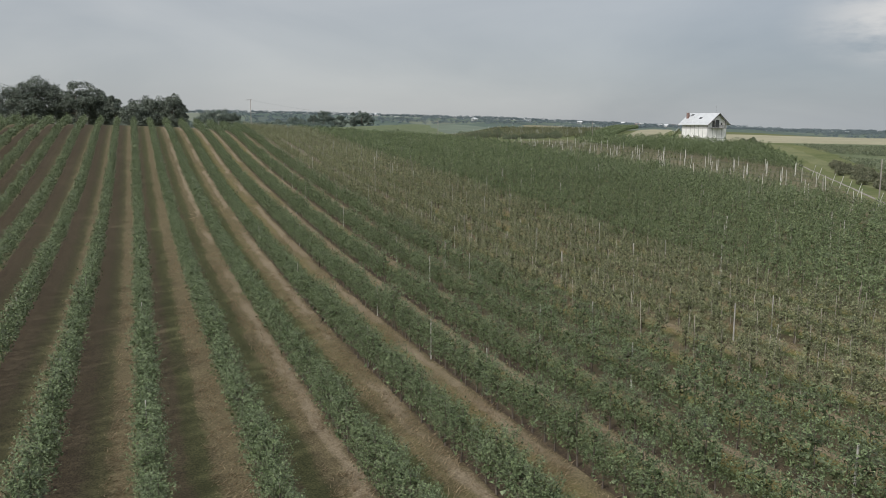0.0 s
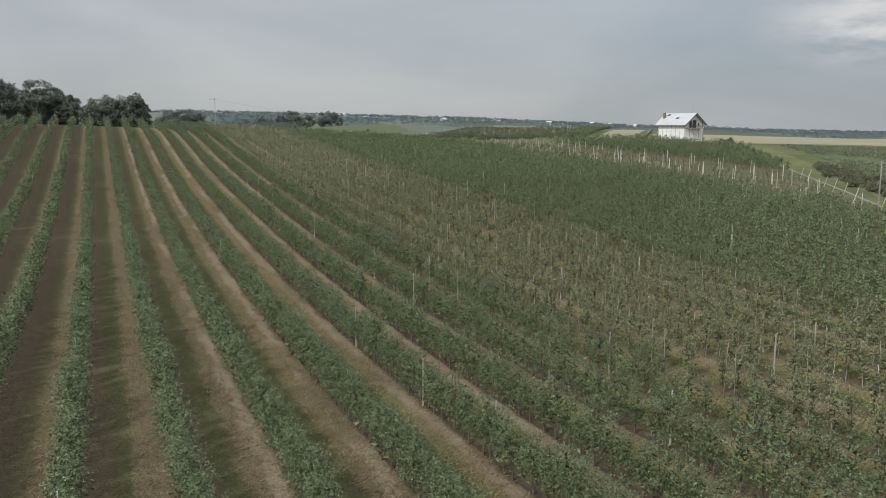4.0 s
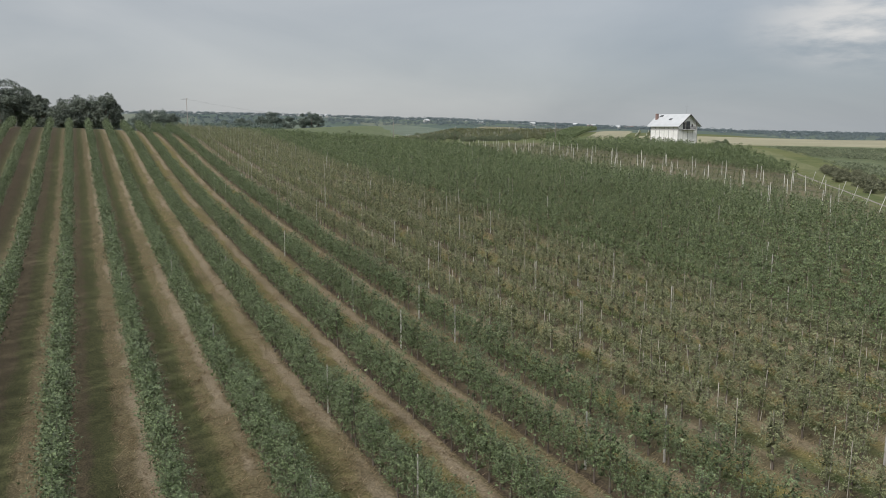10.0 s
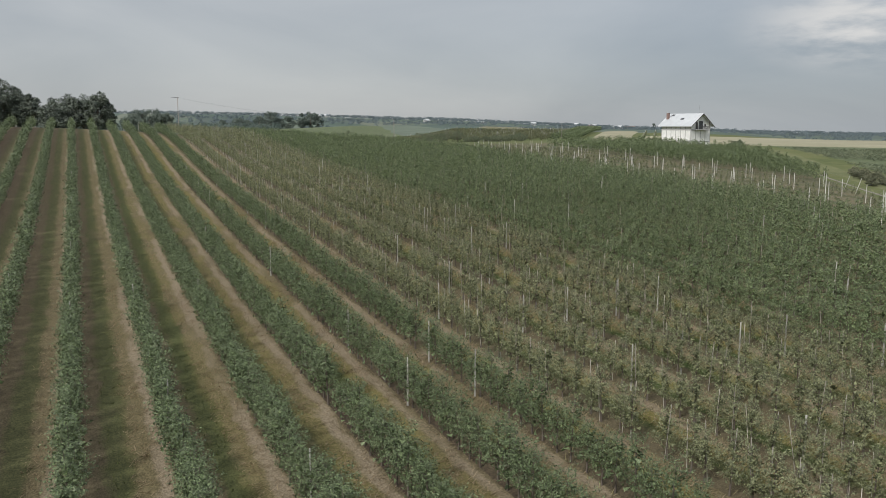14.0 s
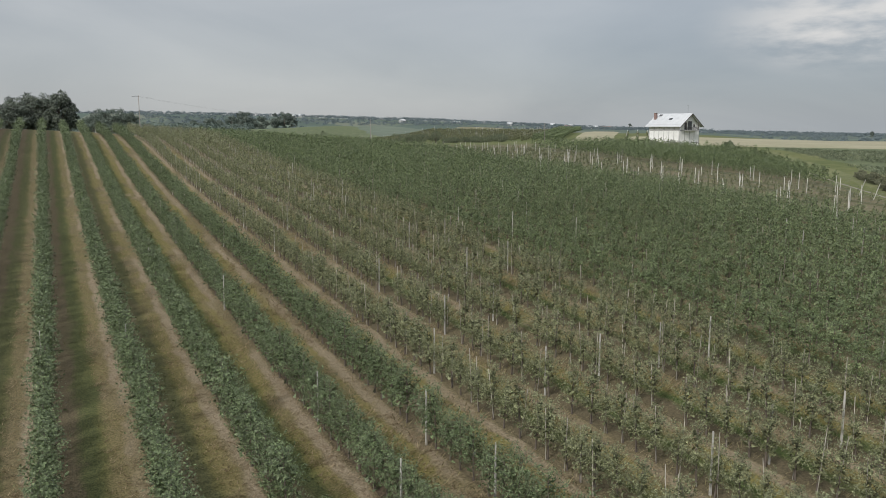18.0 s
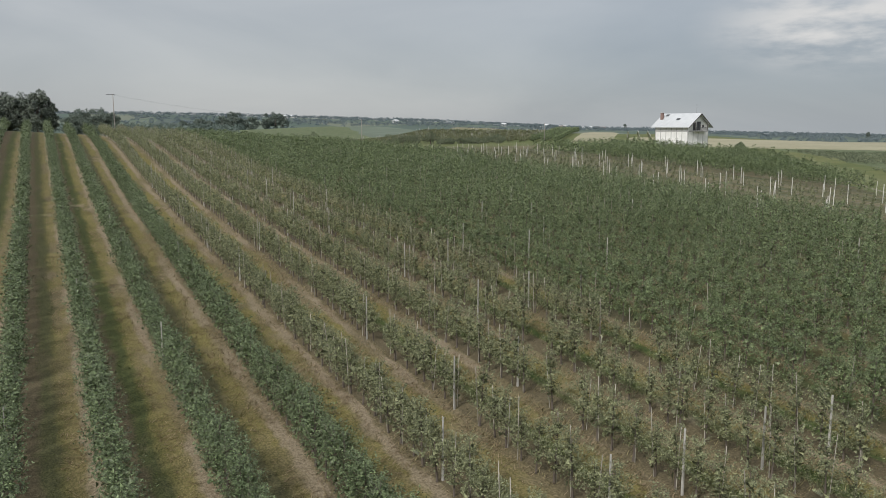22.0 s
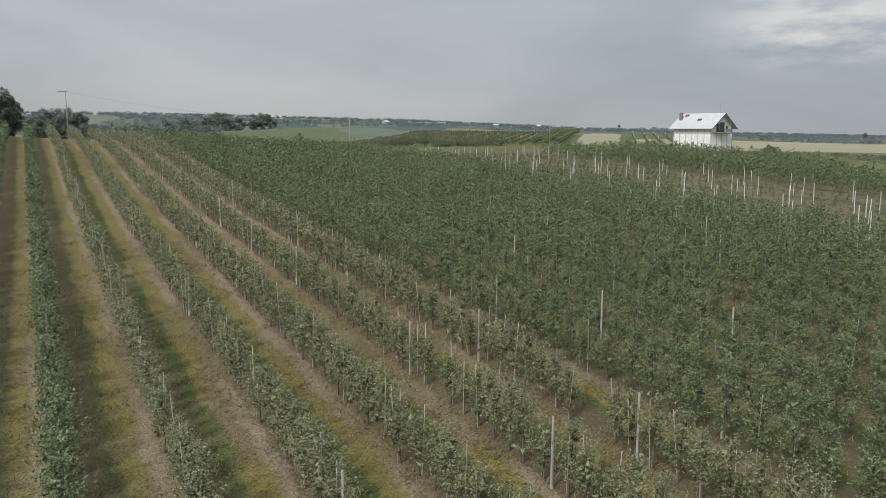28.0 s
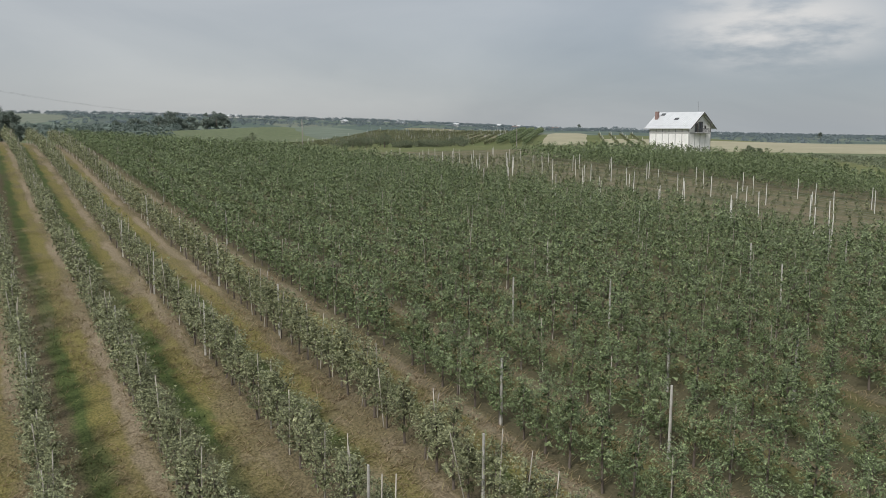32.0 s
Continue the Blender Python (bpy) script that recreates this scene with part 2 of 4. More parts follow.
    # dark bare earth in the alleys of the oldest rows
    old = math_("SUBTRACT", 1.0, step_(sep.outputs["X"], -4.0, 6.0))
    c = mix_(math_("MULTIPLY", math_("MULTIPLY", old, math_("SUBTRACT", 1.0, step_(w, 0.35, 0.6))), 0.5), c, soil)
    # rank straw between the young trees
    rank = math_("MULTIPLY", step_(math_("ADD", math_("MULTIPLY", coarse, 0.6), math_("MULTIPLY", mid, 0.4)), 0.46, 0.60), step_(sep.outputs["X"], 22.0, 32.0))
    c = mix_(math_("MULTIPLY", rank, 0.40), c, dry)
    bare = math_("MULTIPLY", step_(math_("ADD", math_("MULTIPLY", mid, 0.6), math_("MULTIPLY", coarse, 0.5)), 0.62, 0.74), step_(sep.outputs["X"], 14.0, 24.0))
    c = mix_(math_("MULTIPLY", bare, 0.55), c, pale)
    # dense block floor: grassier, and darkened in colour for shade between the crowns
    shaded_sward = math_("MULTIPLY", step_(sep.outputs["X"], 49.5, 53.0), 0.55)
    c = mix_(shaded_sward, c, (0.062, 0.064, 0.036))
    strip = step_(sep.outputs["X"], 92.0, 98.0)
    weedy = mix_(step_(math_("ADD", math_("MULTIPLY", patch, 0.6), math_("MULTIPLY", streak, 0.4)), 0.42, 0.58), (0.070, 0.080, 0.040), (0.150, 0.130, 0.084))
    c = mix_(math_("MULTIPLY", strip, 0.85), c, weedy)
    ln(c, bsdf.inputs["Base Color"])
    bsdf.inputs["Roughness"].default_value = 0.95
    bsdf.inputs["Specular IOR Level"].default_value = 0.1
    bp = n("ShaderNodeBump")
    bp.inputs["Strength"].default_value, bp.inputs["Distance"].default_value = 0.6, 0.06
    ln(noise_(16.0, 7, (1, 0.5, 1), 0.65), bp.inputs["Height"])
    ln(bp.outputs[0], bsdf.inputs["Normal"])
    return m


M_FLOOR = orchard_floor()
M_MEADOW = material("meadow", (0.070, 0.092, 0.036), (0.135, 0.140, 0.062), 0.05, 0.95, 0.6, 4.0, spec=0.1)


def parcels():
    """Far farmland: long fields of different crops, distance haze tinted into their colours."""
    m = bpy.data.materials.new("far_parcels_hazed")
    m.use_nodes = True
    nt = m.node_tree
    n, ln = nt.nodes.new, nt.links.new
    geo, mp, vor, ramp = n("ShaderNodeNewGeometry"), n("ShaderNodeMapping"), n("ShaderNodeTexVoronoi"), n("ShaderNodeValToRGB")
    mp.inputs["Rotation"].default_value = (0, 0, 0.5)
    mp.inputs["Scale"].default_value = (1.0, 0.38, 0.0)
    ln(geo.outputs["Position"], mp.inputs["Vector"])
    vor.inputs["Scale"].default_value = 0.011
    ln(mp.outputs[0], vor.inputs["Vector"])
    sep = n("ShaderNodeSeparateColor")
    ln(vor.outputs["Color"], sep.inputs[0])
    r = ramp.color_ramp
    r.interpolation = "CONSTANT"
    # crop greens pushed towards blue-grey to carry the haze
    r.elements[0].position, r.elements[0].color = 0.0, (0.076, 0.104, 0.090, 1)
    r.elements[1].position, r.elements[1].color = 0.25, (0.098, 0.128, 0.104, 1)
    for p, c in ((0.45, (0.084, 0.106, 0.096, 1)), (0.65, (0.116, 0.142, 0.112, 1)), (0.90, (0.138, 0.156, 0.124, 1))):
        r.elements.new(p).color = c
    ln(sep.outputs[0], ramp.inputs[0])
    nz = n("ShaderNodeTexNoise")
    nz.inputs["Scale"].default_value, nz.inputs["Detail"].default_value = 0.06, 6
    ln(geo.outputs["Position"], nz.inputs["Vector"])
    rng_ = n("ShaderNodeMapRange")
    rng_.inputs["To Min"].default_value, rng_.inputs["To Max"].default_value = 0.7, 1.3
    ln(nz.outputs[0], rng_.inputs["Value"])
    hsv = n("ShaderNodeHueSaturation")
    ln(ramp.outputs[0], hsv.inputs["Color"])
    ln(rng_.outputs[0], hsv.inputs["Value"])
    bsdf = nt.nodes["Principled BSDF"]
    ln(hsv.outputs[0], bsdf.inputs["Base Color"])
    bsdf.inputs["Roughness"].default_value, bsdf.inputs["Specular IOR Level"].default_value = 0.95, 0.1
    return m


M_FARLAND_HAZED = parcels()
M_WHEAT = material("ripe_wheat", (0.232, 0.220, 0.150), (0.300, 0.285, 0.205), 0.05, 0.95, 0.5, 6.0, spec=0.1)
M_CROP = material("leafy_crop", (0.056, 0.078, 0.040), (0.130, 0.148, 0.080), 0.35, 0.9, 0.8, 3.0, spec=0.15)
M_GRASS = material("mown_grass", (0.094, 0.108, 0.050), (0.165, 0.170, 0.088), 0.12, 0.95, 0.6, 9.0, spec=0.1)
M_STUBBLE = material("stubble", (0.145, 0.140, 0.085), (0.215, 0.200, 0.130), 0.04, 0.95, 0.5, 5.0, spec=0.1)
M_GRAVEL = material("gravel", (0.17, 0.155, 0.14), (0.27, 0.25, 0.225), 0.5, 0.95, 0.6, 20.0, spec=0.15)
M_LEAF_A = material("hedgerow_leaf", (0.076, 0.108, 0.050), (0.148, 0.188, 0.092), 1.1, 0.5, island=0.6, spec=0.35, through_light=0.10, speckle=34.0)
M_LEAF_B = material("young_leaf", (0.122, 0.138, 0.072), (0.240, 0.256, 0.144), 1.0, 0.55, island=0.55, spec=0.3, through_light=0.11, speckle=34.0)
M_LEAF_C = material("dense_leaf", (0.074, 0.106, 0.045), (0.194, 0.244, 0.120), 0.9, 0.5, island=0.6, spec=0.35, through_light=0.07, speckle=30.0)
# oak leaf paled and greyed: the haze before the trees is painted in
M_LEAF_OAK_HAZED = material("oak_leaf_hazed", (0.074, 0.092, 0.078), (0.150, 0.172, 0.138), 0.25, 0.6, island=0.5, spec=0.3)
M_LEAF_BUSH = material("bush_leaf", (0.088, 0.112, 0.068), (0.185, 0.210, 0.135), 0.4, 0.6, island=0.5, spec=0.3, through_light=0.15)
# trees beyond the crest, with haze lightening their leaf colour
M_LEAF_FIELD_HAZED = material("field_tree_leaf_hazed", (0.090, 0.116, 0.100), (0.158, 0.188, 0.160), 0.1, 0.7, island=0.35, spec=0.2)
# far and valley woods: blue-grey distance haze is mixed into both leaf colours
M_LEAF_FAR_HAZED = material("far_wood_leaf_hazed", (0.118, 0.150, 0.164), (0.150, 0.184, 0.196), 0.02, 0.8, island=0.05, spec=0.05)
M_LEAF_VALE_HAZED = material("valley_wood_leaf_hazed", (0.108, 0.138, 0.126), (0.148, 0.182, 0.164), 0.02, 0.8, island=0.1, spec=0.05)
M_LEAF_SHRUB = material("shrub_leaf", (0.112, 0.122, 0.076), (0.200, 0.206, 0.136), 0.6, 0.6, island=0.5, spec=0.3, through_light=0.2)
M_BARK = material("bark", (0.085, 0.070, 0.058), (0.170, 0.145, 0.122), 9.0, 0.9, 0.5, 60.0, stretch=(1, 1, 0.2))
M_STAKE = material("grey_stake", (0.24, 0.22, 0.185), (0.40, 0.375, 0.33), 5.0, 0.8, thing=0.25)
M_CONCRETE = material("post_concrete", (0.28, 0.272, 0.25), (0.47, 0.457, 0.425), 3.0, 0.85, 0.3, 50.0, thing=0.18)
M_WHITEPOST = material("whitened_concrete", (0.52, 0.51, 0.485), (0.70, 0.69, 0.66), 3.0, 0.85, 0.3, 50.0, thing=0.12)
M_WIRE = material("galvanised_wire", (0.22, 0.22, 0.22), (0.34, 0.34, 0.34), 4.0, 0.5, metal=0.6)
M_STRAW = material("dry_grass", (0.270, 0.212, 0.138), (0.430, 0.350, 0.240), 1.5, 0.9, island=0.25, spec=0.1, through_light=0.5)
M_WEED = material("dry_weeds", (0.200, 0.178, 0.090), (0.340, 0.296, 0.170), 0.8, 0.9, island=0.35, spec=0.1, through_light=0.4)
M_BLADE = material("mown_blade", (0.058, 0.078, 0.026), (0.130, 0.150, 0.056), 0.8, 0.85, island=0.35, spec=0.15, through_light=0.4)
M_PANEL = material("white_block_wall", (0.66, 0.66, 0.65), (0.80, 0.80, 0.79), 0.9, 0.85, 0.3, 20.0)
M_BEAM = material("grey_concrete_frame", (0.34, 0.34, 0.34), (0.46, 0.46, 0.455), 1.2, 0.85, 0.3, 30.0)
M_ROOF = material("pale_metal_roof", (0.46, 0.48, 0.50), (0.56, 0.58, 0.60), 0.7, 0.42, 0.0, metal=0.15)
M_DARKWOOD = material("dark_soffit_wood", (0.055, 0.05, 0.048), (0.11, 0.10, 0.095), 3.0, 0.7)
M_BRICK = material("red_brick", (0.19, 0.125, 0.11), (0.28, 0.195, 0.175), 6.0, 0.9, 0.4, 60.0)
M_GLASS = material("dark_window_glass", (0.03, 0.035, 0.04), (0.05, 0.055, 0.06), 1.0, 0.08, spec=0.6)
M_STEEL = material("dark_steel", (0.07, 0.07, 0.075), (0.12, 0.12, 0.125), 4.0, 0.45, metal=0.7)
M_POLEWOOD = material("weathered_pole", (0.20, 0.185, 0.165), (0.32, 0.30, 0.275), 2.0, 0.9, 0.3, 40.0)
M_FARWHITE = material("far_white_wall", (0.38, 0.38, 0.38), (0.50, 0.50, 0.49), 0.2, 0.8)
M_FARROOF = material("far_dull_roof", (0.20, 0.15, 0.14), (0.28, 0.215, 0.20), 0.4, 0.8)


# ---- terrain ----
GX, GY, GD = -120.0, -60.0, 60.0
HEIGHTS = np.array([
    [-7.56, -4.10, -1.84, -1.66, -2.48, -2.95, -2.79, -2.10],
    [-2.54, -1.00, 1.65, 1.67, -1.15, -1.58, -0.53, 0.66],
    [3.85, 1.74, -1.77, 0.56, 0.36, 0.28, 1.68, 3.00],
    [10.06, 5.47, -0.52, 6.92, 3.45, 2.23, 3.65, 4.53],
    [13.76, 10.13, 6.73, 7.42, 6.41, 5.34, 5.53, 5.11],
    [14.78, 15.73, 16.29, 12.14, 9.89, 8.99, 7.48, 5.33],
    [12.54, 14.10, 14.92, 10.32, 8.18, 9.41, 8.24, 5.97],
    [7.52, 7.80, 8.15, 8.20, 8.07, 8.48, 7.79, 6.60],
    [1.62, 2.40, 4.07, 6.64, 7.91, 7.91, 7.51, 7.12],
])


def spline(u):
    return ((1 - u) ** 3 / 6, (3 * u ** 3 - 6 * u ** 2 + 4) / 6, (-3 * u ** 3 + 3 * u ** 2 + 3 * u + 1) / 6, u ** 3 / 6)


def ground(x, y):
    """Height of the ground, for arrays: the orchard hill, then the valley and the far ridge."""
    x, y = np.atleast_1d(np.asarray(x, float)), np.atleast_1d(np.asarray(y, float))
    ny, nx = HEIGHTS.shape
    a, b = np.clip((x - GX) / GD, 1, nx - 2.0001), np.clip((y - GY) / GD, 1, ny - 2.0001)
    i, j = np.floor(a).astype(int), np.floor(b).astype(int)
    wx, wy = spline(a - i), spline(b - j)
    z = 0
    for k in range(4):
        for m in range(4):
            z = z + wx[k] * wy[m] * HEIGHTS[j - 1 + m, i - 1 + k]
    r, az = np.hypot(x, y), np.degrees(np.arctan2(x, y))
    ridge = np.interp(az, [-30, 8, 25, 40, 55, 80], [40, 41, 27, 4, -6, -8])
    roll = 3.0 * np.sin(x / 210 + 1) * np.sin(y / 260) + 2.0 * np.sin(x / 97 + y / 131)
    east = np.clip((az - 40) / 8, 0, 1)
    near_side = np.interp(r, [0, 450, 650, 1000, 1300], [10, 10.5, 10.5, 11, 7])
    far_side = np.interp(r, [0, 450, 650, 1000, 1300], [8, 8, 4, 0, -3])
    far = near_side + (far_side - near_side) * east + 0.5 * roll * np.clip((r - 450) / 500, 0, 1)
    t = np.clip((r - 1100) / 800, 0, 1)
    far = far + (ridge - far) * t * t * (3 - 2 * t)
    far = far - np.clip((r - 2100) / 2000, 0, 1) * 25
    s = np.clip((r - 380) / 160, 0, 1)
    z = z + (far - z) * s * s * (3 - 2 * s)
    z = z - 1.25 * np.exp(-((x - 100) / 48) ** 2 - ((y - 245) / 45) ** 2)
    z = z + 0.9 * np.exp(-((x - 275) / 70) ** 2 - ((y - 420) / 70) ** 2)
    z = z - 4.2 * np.exp(-((x - 138) / 62) ** 2 - ((y - 590) / 150) ** 2)
    z = z - 1.3 * np.exp(-((x - 200) / 70) ** 2 - ((y - 470) / 75) ** 2)
    return z + 4.3 * np.exp(-((x - 240) / 120) ** 2 - ((y - 640) / 130) ** 2)


def gz(x, y):
    return float(ground(x, y)[0])


# ---- mesh helpers ----
def mesh_from(name, verts, faces, mat, smooth=False):
    """verts (n, 3) and faces (m, 3 or 4) as arrays."""
    verts, faces = np.asarray(verts, np.float32), np.asarray(faces, np.int32)
    me = bpy.data.meshes.new(name)
    k = faces.shape[1]
    me.vertices.add(len(verts))
    me.vertices.foreach_set("co", verts.ravel())
    me.loops.add(faces.size)
    me.loops.foreach_set("vertex_index", faces.ravel())
    me.polygons.add(len(faces))
    me.polygons.foreach_set("loop_start", np.arange(0, faces.size, k, dtype=np.int32))
    me.polygons.foreach_set("loop_total", np.full(len(faces), k, np.int32))
    me.update(calc_edges=True)
    me.materials.append(mat)
    if smooth:
        me.polygons.foreach_set("use_smooth", np.ones(len(faces), bool))
    return me


def part(name, bm, mat, parent=None, label=""):
    me = bpy.data.meshes.new(name)
    bm.to_mesh(me)
    bm.free()
    me.materials.append(mat)
    ob = new(name, me)
    if parent:
        ob.parent = parent
    return tagged(ob, label)


def child(name, me, parent, label=""):
    ob = new(name, me)
    ob.parent = parent
    return tagged(ob, label)


def box(bm, x0, y0, z0, x1, y1, z1, bevel=0.0):
    r = bmesh.ops.create_cube(bm, size=1.0)
    for v in r["verts"]:
        v.co = Vector(((x0 + x1) / 2 + v.co.x * (x1 - x0), (y0 + y1) / 2 + v.co.y * (y1 - y0), (z0 + z1) / 2 + v.co.z * (z1 - z0)))
    if bevel:
        edges = {e for v in r["verts"] for e in v.link_edges}
        bmesh.ops.bevel(bm, geom=list(edges), offset=bevel, segments=1, affect="EDGES")
    return bm


def tube(points, radii, sides=6):
    """Vertices and quads of a bent, tapered rod."""
    pts = np.asarray(points, float)
    vs, fs = [], []
    for i, (p, r) in enumerate(zip(pts, radii)):
        d = pts[min(i + 1, len(pts) - 1)] - pts[max(i - 1, 0)]
        d = d / (np.linalg.norm(d) + 1e-9)
        a = np.cross(d, (0.31, 0.95, 0.05))
        a /= np.linalg.norm(a) + 1e-9
        b = np.cross(d, a)
        for k in range(sides):
            w = 2 * math.pi * k / sides
            vs.append(p + r * (math.cos(w) * a + math.sin(w) * b))
    for i in range(len(pts) - 1):
        for k in range(sides):
            q = (k + 1) % sides
            fs.append((i * sides + k, i * sides + q, (i + 1) * sides + q, (i + 1) * sides + k))
    # closing cap at the end
    n = (len(pts) - 1) * sides
    for k in range(1, sides - 1, 2):
        fs.append((n, n + k, n + k + 1, n + (k + 2 if k + 2 < sides else k + 1)) if k + 2 < sides else (n, n + k, n + k + 1, n + k + 1))
    fs = [f for f in fs if len(set(f)) == 4]
    return np.array(vs), np.array(fs)


def merge(pieces):
    vs, fs, n = [], [], 0
    for v, f in pieces:
        vs.append(v)
        fs.append(f + n)
        n += len(v)
    return np.concatenate(vs), np.concatenate(fs)


def leaves(centres, size, rng, up=0.5, narrow=0.5, spread=0.35, out=None):
    """Folded leaf quads at the centres: base, side, tip, side."""
    n = len(centres)
    d = rng.normal(size=(n, 3))
    d[:, 2] = d[:, 2] * 0.7 + up * 0.6
    d /= np.linalg.norm(d, axis=1, keepdims=True)
    face = rng.normal(size=(n, 3))
    if out is not None:  # blades turn their face towards the outside of the crown
        face = face * 0.5 + out * 1.3
    s = np.cross(d, face)
    s /= np.linalg.norm(s, axis=1, keepdims=True)
    nn = np.cross(d, s)
    ln = (size * (1 + spread * rng.uniform(-1, 1, n)))[:, None]
    a = centres - d * ln * 0.5
    c = centres + d * ln * 0.5
    b = centres + s * ln * narrow * 0.5 + nn * ln * 0.10
    e = centres - s * ln * narrow * 0.5 + nn * ln * 0.10
    v = np.stack([a, b, c, e], 1).reshape(-1, 3)
    return v, np.arange(4 * n).reshape(n, 4)


def outwards(c, axis_z, lift=0.5):
    """Directions away from the point (0, 0, axis_z), tilted up."""
    o = c - np.array((0.0, 0.0, axis_z))
    o = o / (np.linalg.norm(o, axis=1, keepdims=True) + 1e-6)
    o[:, 2] += lift
    return o / (np.linalg.norm(o, axis=1, keepdims=True) + 1e-6)


def slivers(centres, size, rng, up=0.5, narrow=0.6, spread=0.35, out=None):
    """Plainer leaves for trees further off: one triangle each."""
    v, f = leaves(centres, size, rng, up, 1.0, spread, out)
    v = v.reshape(-1, 4, 3)
    base, wide = v[:, 0], (v[:, 1] - v[:, 3]) * 0.5 * 0.60
    tri = np.stack([base - wide, base + wide, v[:, 2]], 1)
    return tri.reshape(-1, 3), np.arange(3 * len(tri)).reshape(-1, 3)


# ---- the ground ----
def axis(fine0, fine1, step, lo, hi, grow=1.13):
    out = list(np.arange(fine0, fine1 + 1e-6, step))
    s, v = step, fine1
    while v < hi:
        s *= grow
        v += s
        out.append(v)
    s, v = step, fine0
    while v > lo:
        s *= grow
        v -= s
        out.insert(0, v)
    return np.array(out)


def sheet(name, xs, ys, keep, mat, lift=0.0, label="", category="", kind="structure"):
    gx, gy = np.meshgrid(xs, ys)
    z = ground(gx.ravel(), gy.ravel()) + lift
    v = np.stack([gx.ravel(), gy.ravel(), z], 1)
    nx, ny = len(xs), len(ys)
    i, j = np.meshgrid(np.arange(nx - 1), np.arange(ny - 1))
    a = (j * nx + i).ravel()
    f = np.stack([a, a + 1, a + 1 + nx, a + nx], 1)
    if keep is not None:
        c = v[f].mean(1)
        f = f[keep(c[:, 0], c[:, 1])]
        used = np.unique(f)
        back = np.zeros(len(v), int)
        back[used] = np.arange(len(used))
        v, f = v[used], back[f]
    ob = new(name, mesh_from(name, v, f, mat, smooth=True))
    return tagged(ob, label, category, "", kind)


XS, YS = axis(-60, 150, 2.5, -4200, 4400), axis(-40, 260, 2.5, -1500, 4600)
g = sheet("ground", XS, YS, None, M_FLOOR, 0.0, "rolling orchard ground with dry grass, mown alleys and bare soil", "ground")


def band(name, x0, y0, x1, y1, w0, w1, mat, label, category, lift, step=2.0, wob=0.6, t0=0.0, t1=1.0):
    """A strip of land along the line (x0, y0)-(x1, y1), from w0 to w1 metres to its right, with an uneven edge."""
    d = Vector((x1 - x0, y1 - y0))
    n, d = d.length, d.normalized()
    r = Vector((d.y, -d.x))
    along = np.arange(0, n + step, step)
    across = np.linspace(0, 1, max(2, int((w1 - w0) / (step * 1.5)) + 2))
    rng = np.random.default_rng(len(name) * 7 + int(abs(x0)))
    e0 = np.interp(along, along[::3], rng.uniform(-wob, wob, len(along[::3])))
    e1 = np.interp(along, along[::3], rng.uniform(-wob, wob, len(along[::3])))
    ww = (w0 + e0)[:, None] * (1 - across) + (w1 + e1)[:, None] * across
    px, py = x0 + along[:, None] * d.x + ww * r.x, y0 + along[:, None] * d.y + ww * r.y
    v = np.stack([px.ravel(), py.ravel(), ground(px.ravel(), py.ravel()) + lift], 1)
    k, m = len(along), len(across)
    edge = np.zeros((k, m), bool)
    edge[:, 0] = edge[:, -1] = edge[0] = edge[-1] = True
    v[edge.ravel(), 2] -= lift + 0.25
    i, j = np.meshgrid(np.arange(m - 1), np.arange(k - 1))
    a = (j * m + i).ravel()
    f = np.stack([a, a + 1, a + 1 + m, a + m], 1)
    return tagged(new(name, mesh_from(name, v, f, mat, smooth=True)), label, category, "", "structure")


def road_y(x):
    """The field road's left edge, a straight diagonal."""
    return 96.0 + 1.42 * (x - 107.7)


def zones():
    me = g.data
    for m in (M_MEADOW, M_FARLAND_HAZED):
        me.materials.append(m)
    c = np.zeros(len(me.polygons) * 3, np.float32)
    me.polygons.foreach_get("center", c)
    c = c.reshape(-1, 3)
    idx = np.zeros(len(c), np.int32)
    inside = (c[:, 0] > -80) & (c[:, 0] < 186) & (c[:, 1] < 292) & (c[:, 1] > road_y(c[:, 0]))
    inside |= (c[:, 0] < 90) & (c[:, 1] < 292) & (c[:, 0] > -80)
    idx[~inside] = 1
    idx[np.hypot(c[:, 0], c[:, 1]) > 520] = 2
    me.polygons.foreach_set("material_index", idx)


zones()
RA, RB = (70.0, road_y(70.0)), (215.0, road_y(215.0))
band("gravel_road", *RA, *RB, 0.3, 3.9, M_GRAVEL, "pale gravel field road between orchard and verge", "road", 0.05, wob=0.25)
band("grass_verge", *RA, *RB, 3.7, 13.5, M_GRASS, "bright mown grass verge beside the gravel road", "grass", 0.03, wob=0.8)
band("crop_field", 128.0, road_y(128.0), 262.0, road_y(262.0), 16.0, 95.0, M_CROP, "green field of low leafy crops", "field", 0.06, 3.0, 2.5)
band("meadow_strip", 195.0, 196.0, 420.0, 20.0, -46.0, -6.0, M_GRASS, "pale green meadow strip before the wheat", "field", 0.12, 4.0, 1.5)
band("wheat_field", 200.0, 285.0, 470.0, 60.0, -120.0, -8.0, M_WHEAT, "ripe pale yellow wheat field", "field", 0.45, 5.0, 1.5)
band("wheat_field", 217.0, 347.0, 319.0, 473.0, 1.0, 25.0, M_WHEAT, "small ripe wheat field beyond the orchard", "field", 0.3, 5.0, 0.6)
band("green_field", 112.0, 430.0, 190.0, 740.0, -70.0, 62.0, M_CROP, "bright green field on the next slope", "field", 0.4, 8.0, 2.0)
band("grass_field", 178.0, 418.0, 236.0, 540.0, 2.0, 28.0, M_GRASS, "pale green grass field beside the hedge", "field", 0.35, 6.0, 1.0)
